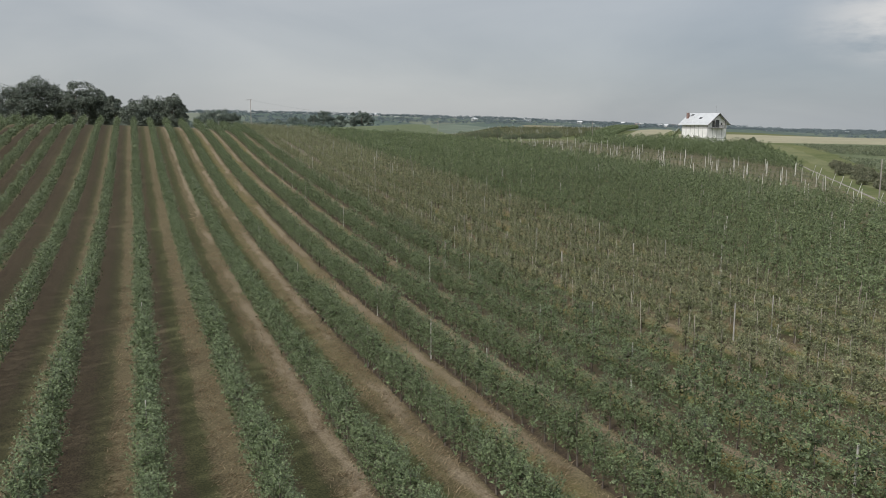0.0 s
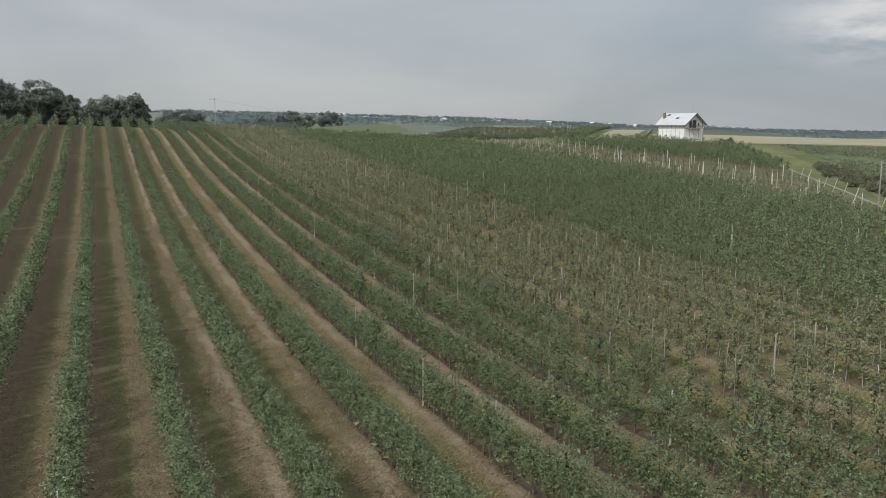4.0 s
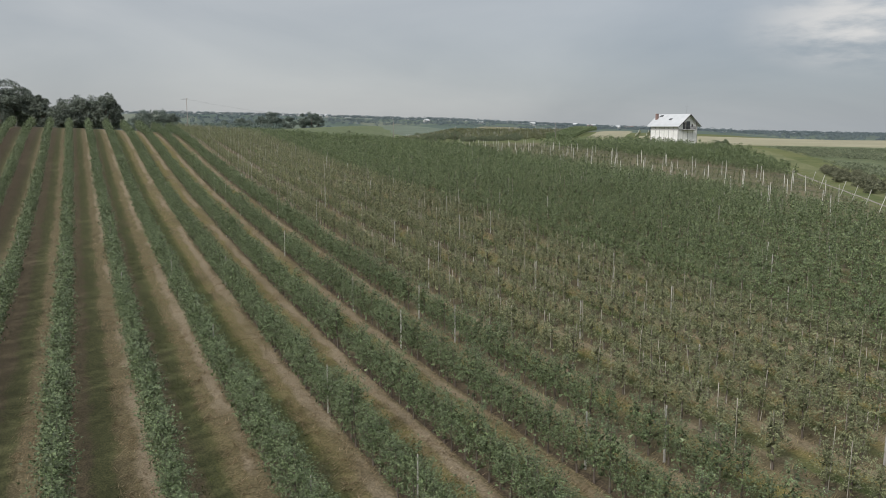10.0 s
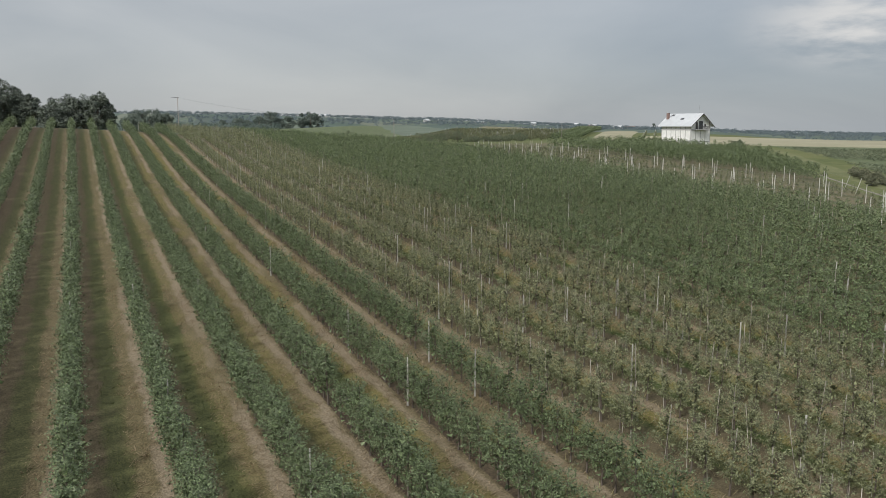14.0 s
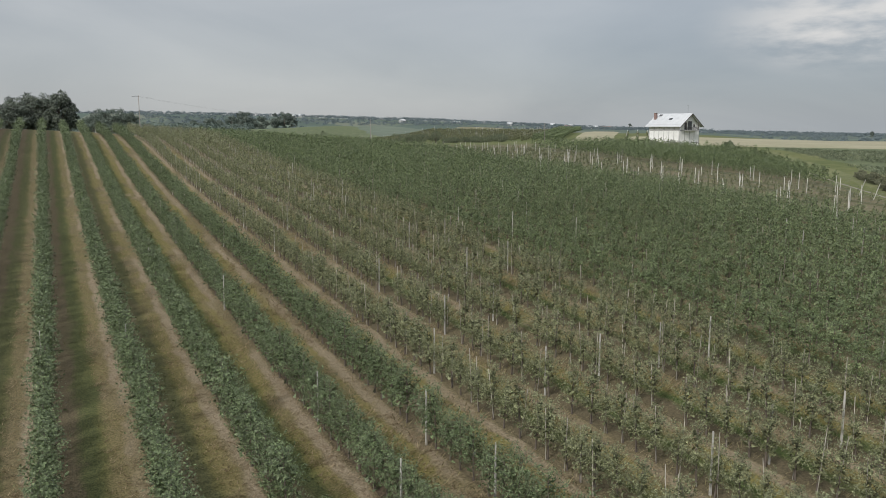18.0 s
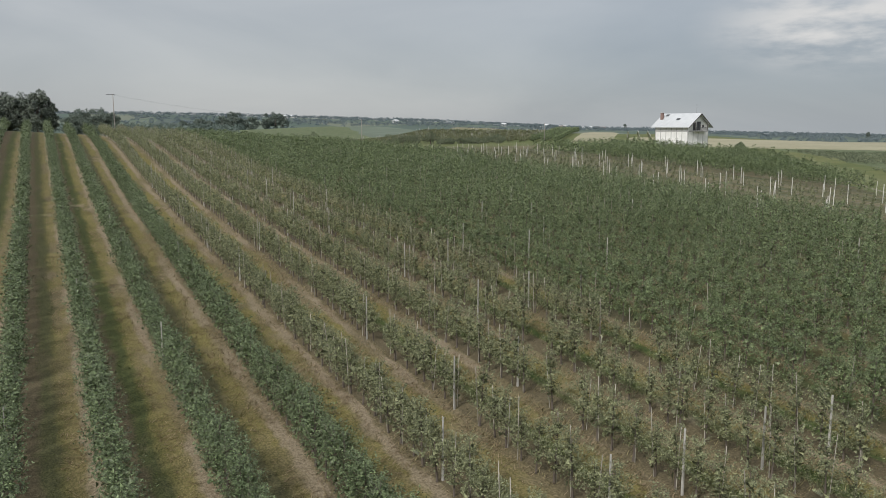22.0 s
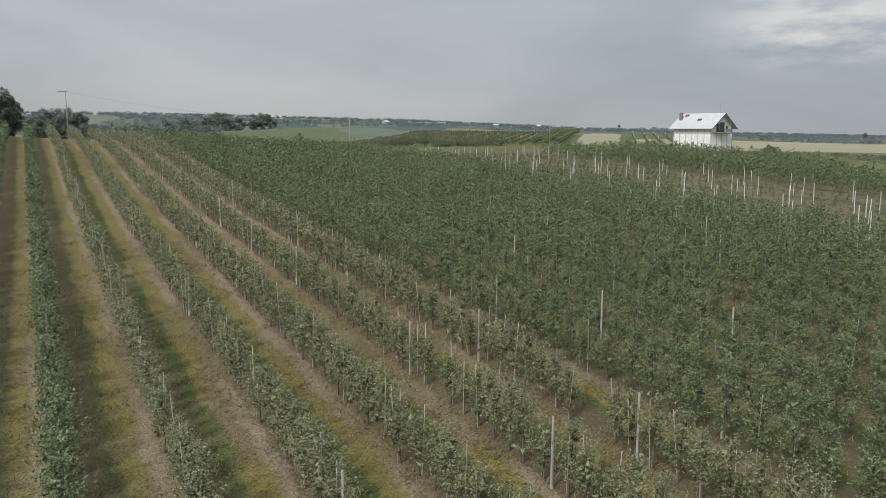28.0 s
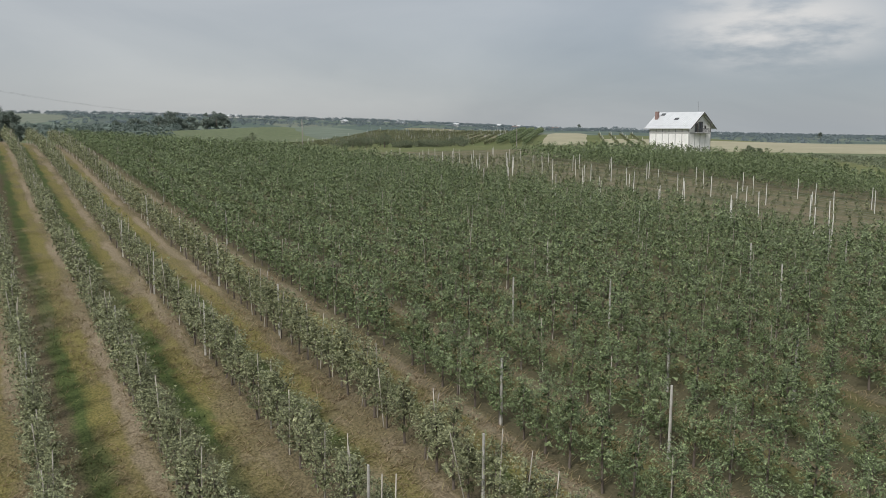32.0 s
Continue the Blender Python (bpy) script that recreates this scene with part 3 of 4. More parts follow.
band("stubble_field", 216.0, 424.0, 290.0, 600.0, 0.0, 40.0, M_STUBBLE, "dull straw coloured stubble field on the slope", "field", 0.4, 6.0, 1.0)


# ---- fruit trees ----
def fruit_tree(seed, h, base, r, shoots, n_leaf, leaf, top=0.28, lean=0.06, twigs=True, steep=0.2, core=0.5):
    """A spindle tree: leaf tufts along shoots that rise from a leader, round a shaded heart. Returns crown and trunk as (verts, faces)."""
    rng = np.random.default_rng(seed)
    lx, ly = rng.uniform(-lean, lean, 2)
    pts, stems = [], []
    per = max(2, n_leaf // shoots)
    for k in range(shoots):
        f = (k + rng.uniform(0.1, 0.9)) / shoots
        z0 = base + (h - base) * f * 0.86
        az = k * 2.39996 + rng.uniform(-0.5, 0.5)
        # fullest a third of the way up, drawn in below, tapering to the tip
        wide = 0.72 + 0.95 * f if f < 0.3 else 1.0 - (1.0 - top) * ((f - 0.3) / 0.7) ** 1.3
        rad = r * wide * rng.uniform(0.62, 1.22)
        rise = (steep + rng.uniform(-0.15, 0.3)) * rad + (0.3 * (f > 0.85))
        t = rng.uniform(0.30, 1.0, per) ** 0.65
        droop = 0.12 * rad * t * t
        c = np.stack([lx * z0 + math.cos(az) * rad * t, ly * z0 + math.sin(az) * rad * t, z0 + rise * t - droop], 1)
        c += rng.normal(size=c.shape) * 0.055 * (0.6 + r) * (1.25 - 0.6 * t)[:, None]
        pts.append(c)
        if twigs and k % 5 == 0:
            stems.append(tube([(lx * z0, ly * z0, z0), (lx * z0 + math.cos(az) * rad * 0.85, ly * z0 + math.sin(az) * rad * 0.85, z0 + rise * 0.85)], (0.014, 0.005), 3))
    # upright leaders that stand out of the top
    for k in range(5 if n_leaf > 150 else 0):
        az, q = rng.uniform(0, 2 * math.pi), r * rng.uniform(0.05, 0.45)
        t = rng.uniform(0, 1, max(3, per // 2))
        z = h * (rng.uniform(0.70, 0.82) + rng.uniform(0.22, 0.34) * t)
        pts.append(np.stack([lx * h + math.cos(az) * q * (1 + 0.3 * t), ly * h + math.sin(az) * q * (1 + 0.3 * t), z], 1) + rng.normal(size=(len(t), 3)) * 0.035)
    cen = np.concatenate(pts)
    # broad inner leaves close round the leader
    m = max(4, min(84, int(n_leaf * 0.18)))
    f = rng.uniform(0.04, 0.88, m)
    w, q = rng.uniform(0, 2 * math.pi, m), r * core * np.sqrt(rng.uniform(0.05, 1.0, m)) * (1.0 - 0.65 * f)
    z = base + (h - base) * f
    inner = np.stack([lx * z + np.cos(w) * q, ly * z + np.sin(w) * q, z], 1)
    crown = merge([slivers(cen, leaf, rng, up=0.35, out=outwards(cen, h * 0.45)), slivers(inner, max(0.22, leaf * 1.4), rng, up=0.6)])
    trunk = [tube([(0, 0, -0.1), (lx * 0.5, ly * 0.5, base), (lx * h * 0.6, ly * h * 0.6, h * 0.6), (lx * h, ly * h, h * 0.97)], (0.055, 0.042, 0.024, 0.006), 5 if twigs else 3)]
    return crown, merge(trunk + stems)


KINDS = {
    "hedge": dict(h=2.50, base=0.42, r=0.90, shoots=60, steep=0.75, top=0.34, core=0.64, mat=M_LEAF_A, full=1.0, name="hedgerow_apple_tree",
                  label="leafy spindle apple tree trained in a tight hedgerow"),
    "young": dict(h=2.40, base=0.46, r=0.80, shoots=48, steep=0.95, top=0.26, core=0.40, mat=M_LEAF_B, full=0.84, name="young_apple_tree",
                  label="slender young apple tree with sparse greyish leaves"),
    "dense": dict(h=2.85, base=0.40, r=0.80, shoots=54, steep=0.85, top=0.36, core=0.70, mat=M_LEAF_C, full=1.35, name="bushy_apple_tree",
                  label="bushy dark green apple tree in dense block"),
    "low": dict(h=1.25, base=0.25, r=0.28, shoots=18, steep=0.6, top=0.3, core=0.2, mat=M_LEAF_B, full=0.35, name="sapling",
                label="small newly planted fruit saplings in trellis rows"),
}
# leaves on a tree, their length, and the distance up to which that serves
DETAIL = {"near": (1250, 0.084, 0), "close": (640, 0.112, 45), "mid": (320, 0.152, 68), "wide": (230, 0.172, 110), "far": (135, 0.225, 160), "remote": (66, 0.33, 399), "unseen": (16, 0.70, 1e9)}
VARIANTS = 7
TEMPLATE = {}
for kn, (kind, kd) in enumerate(KINDS.items()):
    for dn, (lod, (count, size, _)) in enumerate(DETAIL.items()):
        TEMPLATE[kind, lod] = [fruit_tree(1000 * kn + v * 13 + dn, kd["h"] * (0.91 + 0.03 * v), kd["base"], kd["r"] * (0.90 + 0.035 * ((v * 3) % 7)),
                                          kd["shoots"] if dn < 3 else 30, int(count * kd["full"]), size, top=kd["top"], twigs=lod == "near", steep=kd["steep"], core=kd["core"]) for v in range(VARIANTS)]

LAST_LIGHT, FIRST_STRIP, FIRST_HEDGE, LAST_HEDGE = 8, 21, 32, 42
rng = np.random.default_rng(5)


def row_list():
    """(kind, x, y) of every tree, row by row."""
    out = []
    for k in range(-16, LAST_HEDGE + 1):
        x = row_x(k)
        if k <= 3:
            kind, y0, y1, gap = "hedge", -6.0, 258.0, 0.02
        elif k <= LAST_LIGHT:
            kind, y0, y1, gap = "young", -4.0, 268.0, 0.06
        elif k < FIRST_STRIP:
            kind, y0, y1, gap = "dense", 6.0, 286.0, 0.02
        elif k < FIRST_HEDGE - 1:
            kind, y0, y1, gap = "low", 60.0, 244.0, 0.35
        elif k < FIRST_HEDGE:
            continue
        else:
            kind, y0, y1, gap = "dense", 60.0, 246.0, 0.02
        y0 = max(y0, road_y(x) + 3.0) if k > 8 else y0
        step = {"hedge": 1.12, "young": 1.2, "dense": 1.45}.get(kind, 1.4)
        y = y0
        while y < y1:
            if rng.random() > gap:
                out.append((kind, x + rng.normal() * 0.07, y + rng.normal() * 0.12))
            y += step
    return out


TREES = row_list()
A0, B0 = np.array((12.0, 31.0)), np.array((53.0, 122.0))  # the stretch of orchard that lies nearest


def stretch_distance(x, y):
    """How far off a tree is seen at best, from the line of the stretch: along it, and to either side."""
    s, l = 0.42 * x + 0.91 * y, 0.91 * x - 0.42 * y
    side = np.abs(l + 3.0) / 0.62
    d = np.maximum(np.maximum(31.0, side), s - 100.7) + 0.02 * np.abs(l + 3.0)
    return np.where(s < np.maximum(20.0, side * 0.72), 400.0, d)


TX, TY = np.array([t[1] for t in TREES]), np.array([t[2] for t in TREES])
TZ, TD, TK = ground(TX, TY), stretch_distance(TX, TY), np.array([t[0] for t in TREES])
TV, TA, TS = rng.integers(0, VARIANTS, len(TREES)), rng.uniform(0, 2 * math.pi, len(TREES)), np.clip(rng.normal(1.0, 0.085, len(TREES)), 0.74, 1.18)
TS = np.where((TX > 138), TS * 1.12, TS)
NEAR_OF_A_KIND = 300


def place_many(ids, pick, what):
    """One mesh of all the trees in ids: pick gives the template."""
    vs, fs, n = [], [], 0
    for v in range(VARIANTS):
        sel = ids[TV[ids] == v]
        if not len(sel):
            continue
        tv, tf = pick(v)[what]
        c, s = np.cos(TA[sel]), np.sin(TA[sel])
        sc = TS[sel][:, None]
        x = (tv[:, 0] * c[:, None] - tv[:, 1] * s[:, None]) * sc + TX[sel][:, None]
        y = (tv[:, 0] * s[:, None] + tv[:, 1] * c[:, None]) * sc + TY[sel][:, None]
        z = tv[:, 2] * sc + TZ[sel][:, None]
        vs.append(np.stack([x, y, z], -1).reshape(-1, 3))
        fs.append((tf[None] + (np.arange(len(sel)) * len(tv))[:, None, None]).reshape(-1, tf.shape[1]) + n)
        n += len(sel) * len(tv)
    return np.concatenate(vs), np.concatenate(fs)


def plant():
    for kind, kd in KINDS.items():
        ids = np.nonzero(TK == kind)[0]
        ids = ids[np.argsort(TD[ids])]
        cut = NEAR_OF_A_KIND if kind != "low" else 0
        near, rest = ids[:cut], ids[cut:]
        crowns = {lod: [mesh_from("crown", *TEMPLATE[kind, lod][v][0], kd["mat"]) for v in range(VARIANTS)] for lod in ("near", "close")}
        trunks = [mesh_from("trunk", *TEMPLATE[kind, "near"][v][1], M_BARK) for v in range(VARIANTS)]
        for i in near:
            e = new(kd["name"])
            tagged(e, kd["label"], "tree", "apple trees in rows")
            child("trunk", trunks[TV[i]], e)
            child("crown", crowns["near" if TD[i] < 36 else "close"][TV[i]], e)
            e.matrix_basis = Matrix.Translation((TX[i], TY[i], TZ[i])) @ Matrix.Rotation(TA[i], 4, "Z") @ Matrix.Scale(TS[i], 4)
        lo = 0
        for lod, (_, _, hi) in list(DETAIL.items())[1:]:
            sel = rest[(TD[rest] >= lo) & (TD[rest] < hi)]
            lo = hi
            if not len(sel):
                continue
            for what, mat, nm in ((0, kd["mat"], "orchard_foliage"), (1, M_BARK, "orchard_trunks")):
                if lod not in ("close", "mid") and what == 1:
                    continue
                ob = new(nm, mesh_from(nm, *place_many(sel, lambda v: TEMPLATE[kind, lod][v], what), mat))
                tagged(ob, kd["label"].replace("apple tree", "apple trees") if what == 0 else "grey brown trunks of the apple trees", "trees", "", "stuff")


plant()


# ---- posts and stakes ----
def post_mesh(name, h, w, mat):
    bm = bmesh.new()
    box(bm, -w / 2, -w / 2, -0.15, w / 2, w / 2, h, 0.012)
    for v in bm.verts:
        if v.co.z > h - 0.02:
            v.co.x *= 0.55
        k = 1 - 0.18 * max(0, v.co.z) / h
        v.co.x *= k
        v.co.y *= k
    me = bpy.data.meshes.new(name)
    bm.to_mesh(me)
    bm.free()
    me.materials.append(mat)
    return me


POST, TALL = post_mesh("concrete_post", 2.6, 0.095, M_CONCRETE), post_mesh("tall_concrete_post", 2.75, 0.088, M_WHITEPOST)


def put_post(me, name, x, y, label, group, lean=(0.0, 0.0)):
    ob = new(name, me)
    ob.matrix_basis = Matrix.Translation((x, y, gz(x, y))) @ Matrix.Rotation(lean[0], 4, "X") @ Matrix.Rotation(lean[1], 4, "Y") @ Matrix.Rotation(rng.uniform(-0.3, 0.3), 4, "Z")
    return tagged(ob, label, "post", group)


# posts that stand where the rows' wires are anchored
KNOWN = [(17.8, 40.4), (17.3, 48.0), (17.4, 60.6), (13.2, 48.0), (25.5, 49.0), (25.6, 38.2), (36.7, 54.8), (37.2, 43.7), (41.2, 44.6), (24.9, 69.5), (28.6, 75.4),
         (25.0, 80.0), (28.6, 69.1), (36.5, 66.1), (40.6, 67.0), (44.6, 66.7), (48.2, 66.7), (21.1, 114.5), (36.3, 100.9), (43.9, 101.0), (47.7, 112.9), (44.0, 112.9),
         (47.8, 101.2), (51.9, 101.1), (40.2, 78.3), (40.4, 90.4), (44.4, 78.4), (36.5, 77.9), (32.8, 83.5), (36.3, 89.4), (47.7, 78.0), (24.8, 101.9), (58.8, 127.5),
         (59.4, 117.2), (55.1, 112.8), (63.1, 114.0), (62.9, 124.8), (29.0, 48.1), (41.0, 50.0), (51.8, 62.9), (51.6, 117.8), (58.9, 107.4)]


def orchard_posts():
    for x, y in KNOWN:
        put_post(POST, "concrete_post", x, y, "pale concrete trellis post standing in a tree row", "trellis posts")
    for k in range(-12, FIRST_STRIP):
        x = row_x(k)
        y = 12.0 + (k * 5.3) % 11
        while y < 200:
            if all((x - a) ** 2 + (y - b) ** 2 > 120 for a, b in KNOWN):
                put_post(POST, "concrete_post", x + rng.normal() * 0.06, y, "pale concrete trellis post standing in a tree row", "trellis posts", tuple(rng.normal(size=2) * 0.015))
            y += rng.uniform(10.5, 14.0) if 1 < k <= LAST_LIGHT else rng.uniform(22, 34)


def end_posts():
    """A post where each hedgerow ends on the crest."""
    for k in range(-14, 4):
        for dy in (0.0, 2.5):
            put_post(POST, "concrete_post", row_x(k) + rng.normal() * 0.1, 260.5 + dy, "pale concrete end post of a tree row", "trellis posts")


def stakes():
    """A thin stake beside every slender tree, standing above it."""
    ids = np.nonzero((TK != "hedge") & (TX < 97))[0]
    ids = ids[rng.random(len(ids)) < np.where(TK[ids] == "young", 0.8, 0.3)]
    ids = ids[np.argsort(TD[ids])]
    base = [tube([(0, 0, 0), (0.01, 0.0, h)], (0.020, 0.016), 4) for h in (2.4, 2.65, 2.9)]
    thick = [tube([(0, 0, 0), (0.01, 0.0, h)], (0.026, 0.02), 3) for h in (2.4, 2.65, 2.9)]
    meshes = [mesh_from("stake", *b, M_STAKE) for b in base]
    pieces = []
    for n, i in enumerate(ids):
        a, b = rng.normal(size=2) * 0.055
        dx, dy, k = rng.uniform(-0.12, 0.12), rng.uniform(-0.12, 0.12), int(rng.integers(0, 3))
        if n < 300:
            ob = new("stake", meshes[k])
            ob.matrix_basis = Matrix.Translation((TX[i] + dx, TY[i] + dy, TZ[i] - 0.05)) @ Matrix.Rotation(a, 4, "X") @ Matrix.Rotation(b, 4, "Y")
            tagged(ob, "thin weathered grey wooden stake beside young tree", "stake", "tree stakes")
        else:
            v, f = thick[k]
            w = v.copy()
            w[:, 0] += b * v[:, 2] + TX[i] + dx
            w[:, 1] += -a * v[:, 2] + TY[i] + dy
            w[:, 2] += TZ[i]
            pieces.append((w, f))
    tagged(new("tree_stakes", mesh_from("tree_stakes", *merge(pieces), M_STAKE)), "thin weathered grey stakes standing among the trees", "stakes", "", "stuff")


def strip_posts():
    """Rows of tall whitened posts with wires, newly planted."""
    for k in range(FIRST_STRIP, FIRST_HEDGE - 1):
        x = row_x(k)
        y0 = road_y(x) + 4.5
        if k % 5 != 3:
            ys = np.arange(y0 + 1.0 + (k * 3.7) % 5, 244, 9.5)
            put_post(TALL, "leaning_end_post", x, y0 - 1.8, "tall whitened concrete end post leaning outwards", "tall trellis posts", (radians(20), 0))
            for y in ys:
                put_post(TALL, "tall_trellis_post", x + rng.normal() * 0.08, y + rng.normal() * 0.7, "tall whitened concrete post of a new trellis", "tall trellis posts", tuple(rng.normal(size=2) * 0.02))
            wires = []
            for h in (0.7, 1.3, 1.9, 2.5):
                pts = [(x, y, gz(x, y) + h) for y in np.arange(y0, 244, 8)]
                wires.append(tube(pts, [0.006] * len(pts), 3))
            tagged(new("trellis_wires", mesh_from("trellis_wires", *merge(wires), M_WIRE)), "thin galvanised wires strung between the tall posts", "wire", "", "stuff")


orchard_posts()
end_posts()
stakes()
strip_posts()


# ---- larger trees ----
def big_tree(name, x, y, h, r, seed, mat, label, clumps=46, per=26, leaf=0.9, stem=0.16, group="", bough=1.0):
    """Trunk and limbs under a crown of leaf clumps gathered into uneven boughs."""
    rg = np.random.default_rng(seed)
    e = new(name)
    e.matrix_basis = Matrix.Translation((x, y, gz(x, y) - 0.2))
    tagged(e, label, "tree", group)
    limbs = [tube([(0, 0, -0.3), (rg.normal() * 0.2, rg.normal() * 0.2, h * 0.3), (rg.normal() * 0.4, rg.normal() * 0.4, h * 0.75)], (h * 0.028, h * 0.02, h * 0.006), 7)]
    cen, facing = [], []
    for k in range(clumps):
        u = rg.normal(size=3)
        u /= np.linalg.norm(u)
        f = rg.uniform(0.35, 1.0) ** 0.8
        c = np.array((u[0] * r * f, u[1] * r * f, h * (0.5 + stem / 2) + u[2] * h * (0.5 - stem / 2) * f))
        c[:2] *= 1.0 - 0.35 * max(0, (c[2] / h - 0.6) / 0.4)
        s = r * rg.uniform(0.18, 0.34) * bough
        u = rg.normal(size=(per, 3))
        u /= np.linalg.norm(u, axis=1, keepdims=True)
        u[:, 2] = np.where(u[:, 2] < -0.4, -u[:, 2], u[:, 2])
        cen.append(c + u * s * rg.uniform(0.55, 1.1, (per, 1)))
        facing.append(outwards(u, 0.0, 0.3))
        if k % 5 == 0:
            limbs.append(tube([(0, 0, h * rg.uniform(0.2, 0.45)), tuple(c * (0.5, 0.5, 0.85)), tuple(c)], (h * 0.012, h * 0.008, h * 0.003), 5))
    child("trunk", mesh_from("trunk", *merge(limbs), M_BARK), e)
    child("crown", mesh_from("crown", *slivers(np.concatenate(cen), leaf, rg, up=0.1, out=np.concatenate(facing)), mat), e)
    return e


def polar(az, r):
    return r * math.sin(radians(az)), r * math.cos(radians(az))


OAK = "tall dark broadleaf tree at the edge of the orchard"
for az, r, top, w in ((-10.8, 480, 32, 11), (-9.6, 474, 32, 11), (-8.5, 480, 33.5, 10), (-7.2, 472, 33, 10), (-6.4, 468, 36, 9), (-5.7, 470, 38.5, 10), (-4.8, 474, 36.5, 9), (-4.0, 478, 34, 9),
                      (-3.3, 468, 37, 9), (-2.6, 472, 35.5, 8), (-2.2, 476, 33.5, 8), (-1.7, 470, 31, 6), (-1.1, 466, 30, 5), (0.0, 455, 27, 7), (0.8, 466, 29, 7), (1.6, 460, 29.5, 8), (2.45, 457, 30, 6.5), (2.95, 462, 27, 4)):
    x, y = polar(az, r)
    big_tree("oak_tree", x, y, top - gz(x, y), w, int(az * 100 + 4000), M_LEAF_OAK_HAZED, OAK, 60, 120, 0.80, 0.1, "trees beyond the hill", 1.1)
for az, r, top, w in ((4.3, 420, 21.0, 5), (4.8, 424, 22.3, 6), (5.4, 422, 22.0, 6), (5.9, 425, 22.5, 5), (6.4, 420, 20.5, 4.5)):
    x, y = polar(az, r)
    big_tree("field_tree", x, y, top - gz(x, y), w, int(az * 100 + 9000), M_LEAF_FIELD_HAZED, "rounded dark green tree behind the hill crest", 40, 120, 0.55, 0.02, "trees beyond the hill")
for x, y, top, w in ((218, 995, 32, 10), (206, 1000, 27, 7), (238, 991, 26, 8), (228, 998, 24, 8), (263, 985, 33, 9), (254, 987, 30, 8), (271, 983, 29, 7), (181, 1003, 25, 7), (192, 1001, 22, 6), (165, 1005, 21, 6)):
    big_tree("field_tree", x, y, top - gz(x, y), w, int(x * 10 + 7000), M_LEAF_FIELD_HAZED, "dark rounded tree standing on a far field edge", 40, 100, 1.1, 0.04, "trees on the far fields")


for x, y, h, w in ((947, 1216, 13, 4), (1215, 939, 11, 3)):
    big_tree("field_tree", x, y, h, w, int(x * 3 + y), M_LEAF_FIELD_HAZED, "lone hazy tree standing up from the far ridge", 24, 60, 1.4, 0.1, "trees on the far fields")


def far_woods(name, seed, n, r0, r1, az0, az1, h0, h1, label, clear=0.02, mat=M_LEAF_FAR_HAZED):
    rg = np.random.default_rng(seed)
    cen, facing = [], []
    k = 0
    while k < n:
        az, r = rg.uniform(az0, az1), rg.uniform(r0, r1)
        x, y = polar(az, r)
        if noise.noise((x / 170.0, y / 120.0, seed * 1.7)) < clear:
            continue
        k += 1
        h = rg.uniform(h0, h1)
        z = gz(x, y)
        m = 46
        u = rg.normal(size=(m, 3))
        u /= np.linalg.norm(u, axis=1, keepdims=True)
        u[:, 2] = np.abs(u[:, 2]) * 1.1 - 0.2
        facing.append(outwards(u, 0.0, 0.3))
        cen.append(u * rg.uniform(0.7, 1.0, (m, 1)) * (h * 0.62, h * 0.62, h * 0.5) + (x, y, z + h * 0.4))
    c = np.concatenate(cen)
    ob = new(name, mesh_from(name, *slivers(c, (h0 + h1) * 0.12, rg, 0.1, 0.95, out=np.concatenate(facing)), mat))
    return tagged(ob, label, "woods", "", "stuff")


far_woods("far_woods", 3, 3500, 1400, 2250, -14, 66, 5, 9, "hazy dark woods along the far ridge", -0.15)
far_woods("valley_woods", 5, 760, 520, 1400, -3, 13, 4, 8.5, "hazy copses and tree belts filling the valley", -0.1, M_LEAF_VALE_HAZED)
far_woods("valley_hedges", 8, 620, 850, 1450, -2, 66, 3.5, 7, "haze-tinted hedges and copses scattered over the valley fields")


def shrub(x, y, h, r, seed, label="dense grey green shrub with bare twigs at its foot", group="shrubs along the verge", mat=M_LEAF_SHRUB):
    t = big_tree("shrub", x, y, h, r, seed, mat, label, 26, 60, 0.26, 0.05, group)
    tagged(t, "", "shrub")


for k in range(15):
    f = k / 14
    shrub(121.5 + 37 * f + rng.normal() * 0.8, 104.5 + 48 * f + rng.normal() * 0.8, rng.uniform(1.8, 2.7), rng.uniform(1.2, 1.8), 300 + k)
for k in range(12):
    shrub(123.5 + 30 * k / 11 + rng.normal(), 100.5 + 40 * k / 11 + rng.normal(), rng.uniform(1.8, 2.6), rng.uniform(1.2, 1.8), 340 + k)
shrub(184.2, 215.0, 3.4, 1.6, 390, "small conical bush at the end of the dense rows", "bushes by the house", M_LEAF_BUSH)
for x, y, h in ((203, 233, 2.6), (206, 235, 2.2), (208, 238, 2.8), (186, 262, 2.4), (184, 266, 2.2)):
    shrub(x, y, h, 1.7, int(x * 7 + y), "low green bush beside the house", "bushes by the house", M_LEAF_BUSH)
for k in range(34):
    az, r = radians(22.3 + 9.0 * k / 33 + rng.normal() * 0.25), 285 + rng.uniform(-12, 22)
    shrub(36 + r * math.sin(az), 94 + r * math.cos(az), 6.0 if k in (11, 12) else rng.uniform(3.0, 4.4) if k < 14 or k > 27 else rng.uniform(1.6, 2.6), rng.uniform(1.8, 3.4), 500 + k, "bushy hedge clump behind the orchard block", "hedge behind the orchard", M_LEAF_BUSH)
shrub(150.0, 477.0, 5.5, 2.4, 560, "lone bush standing in the green field", "bushes in the fields", M_LEAF_BUSH)
shrub(146.0, 474.0, 3.0, 2.2, 561, "lone bush standing in the green field", "bushes in the fields", M_LEAF_BUSH)


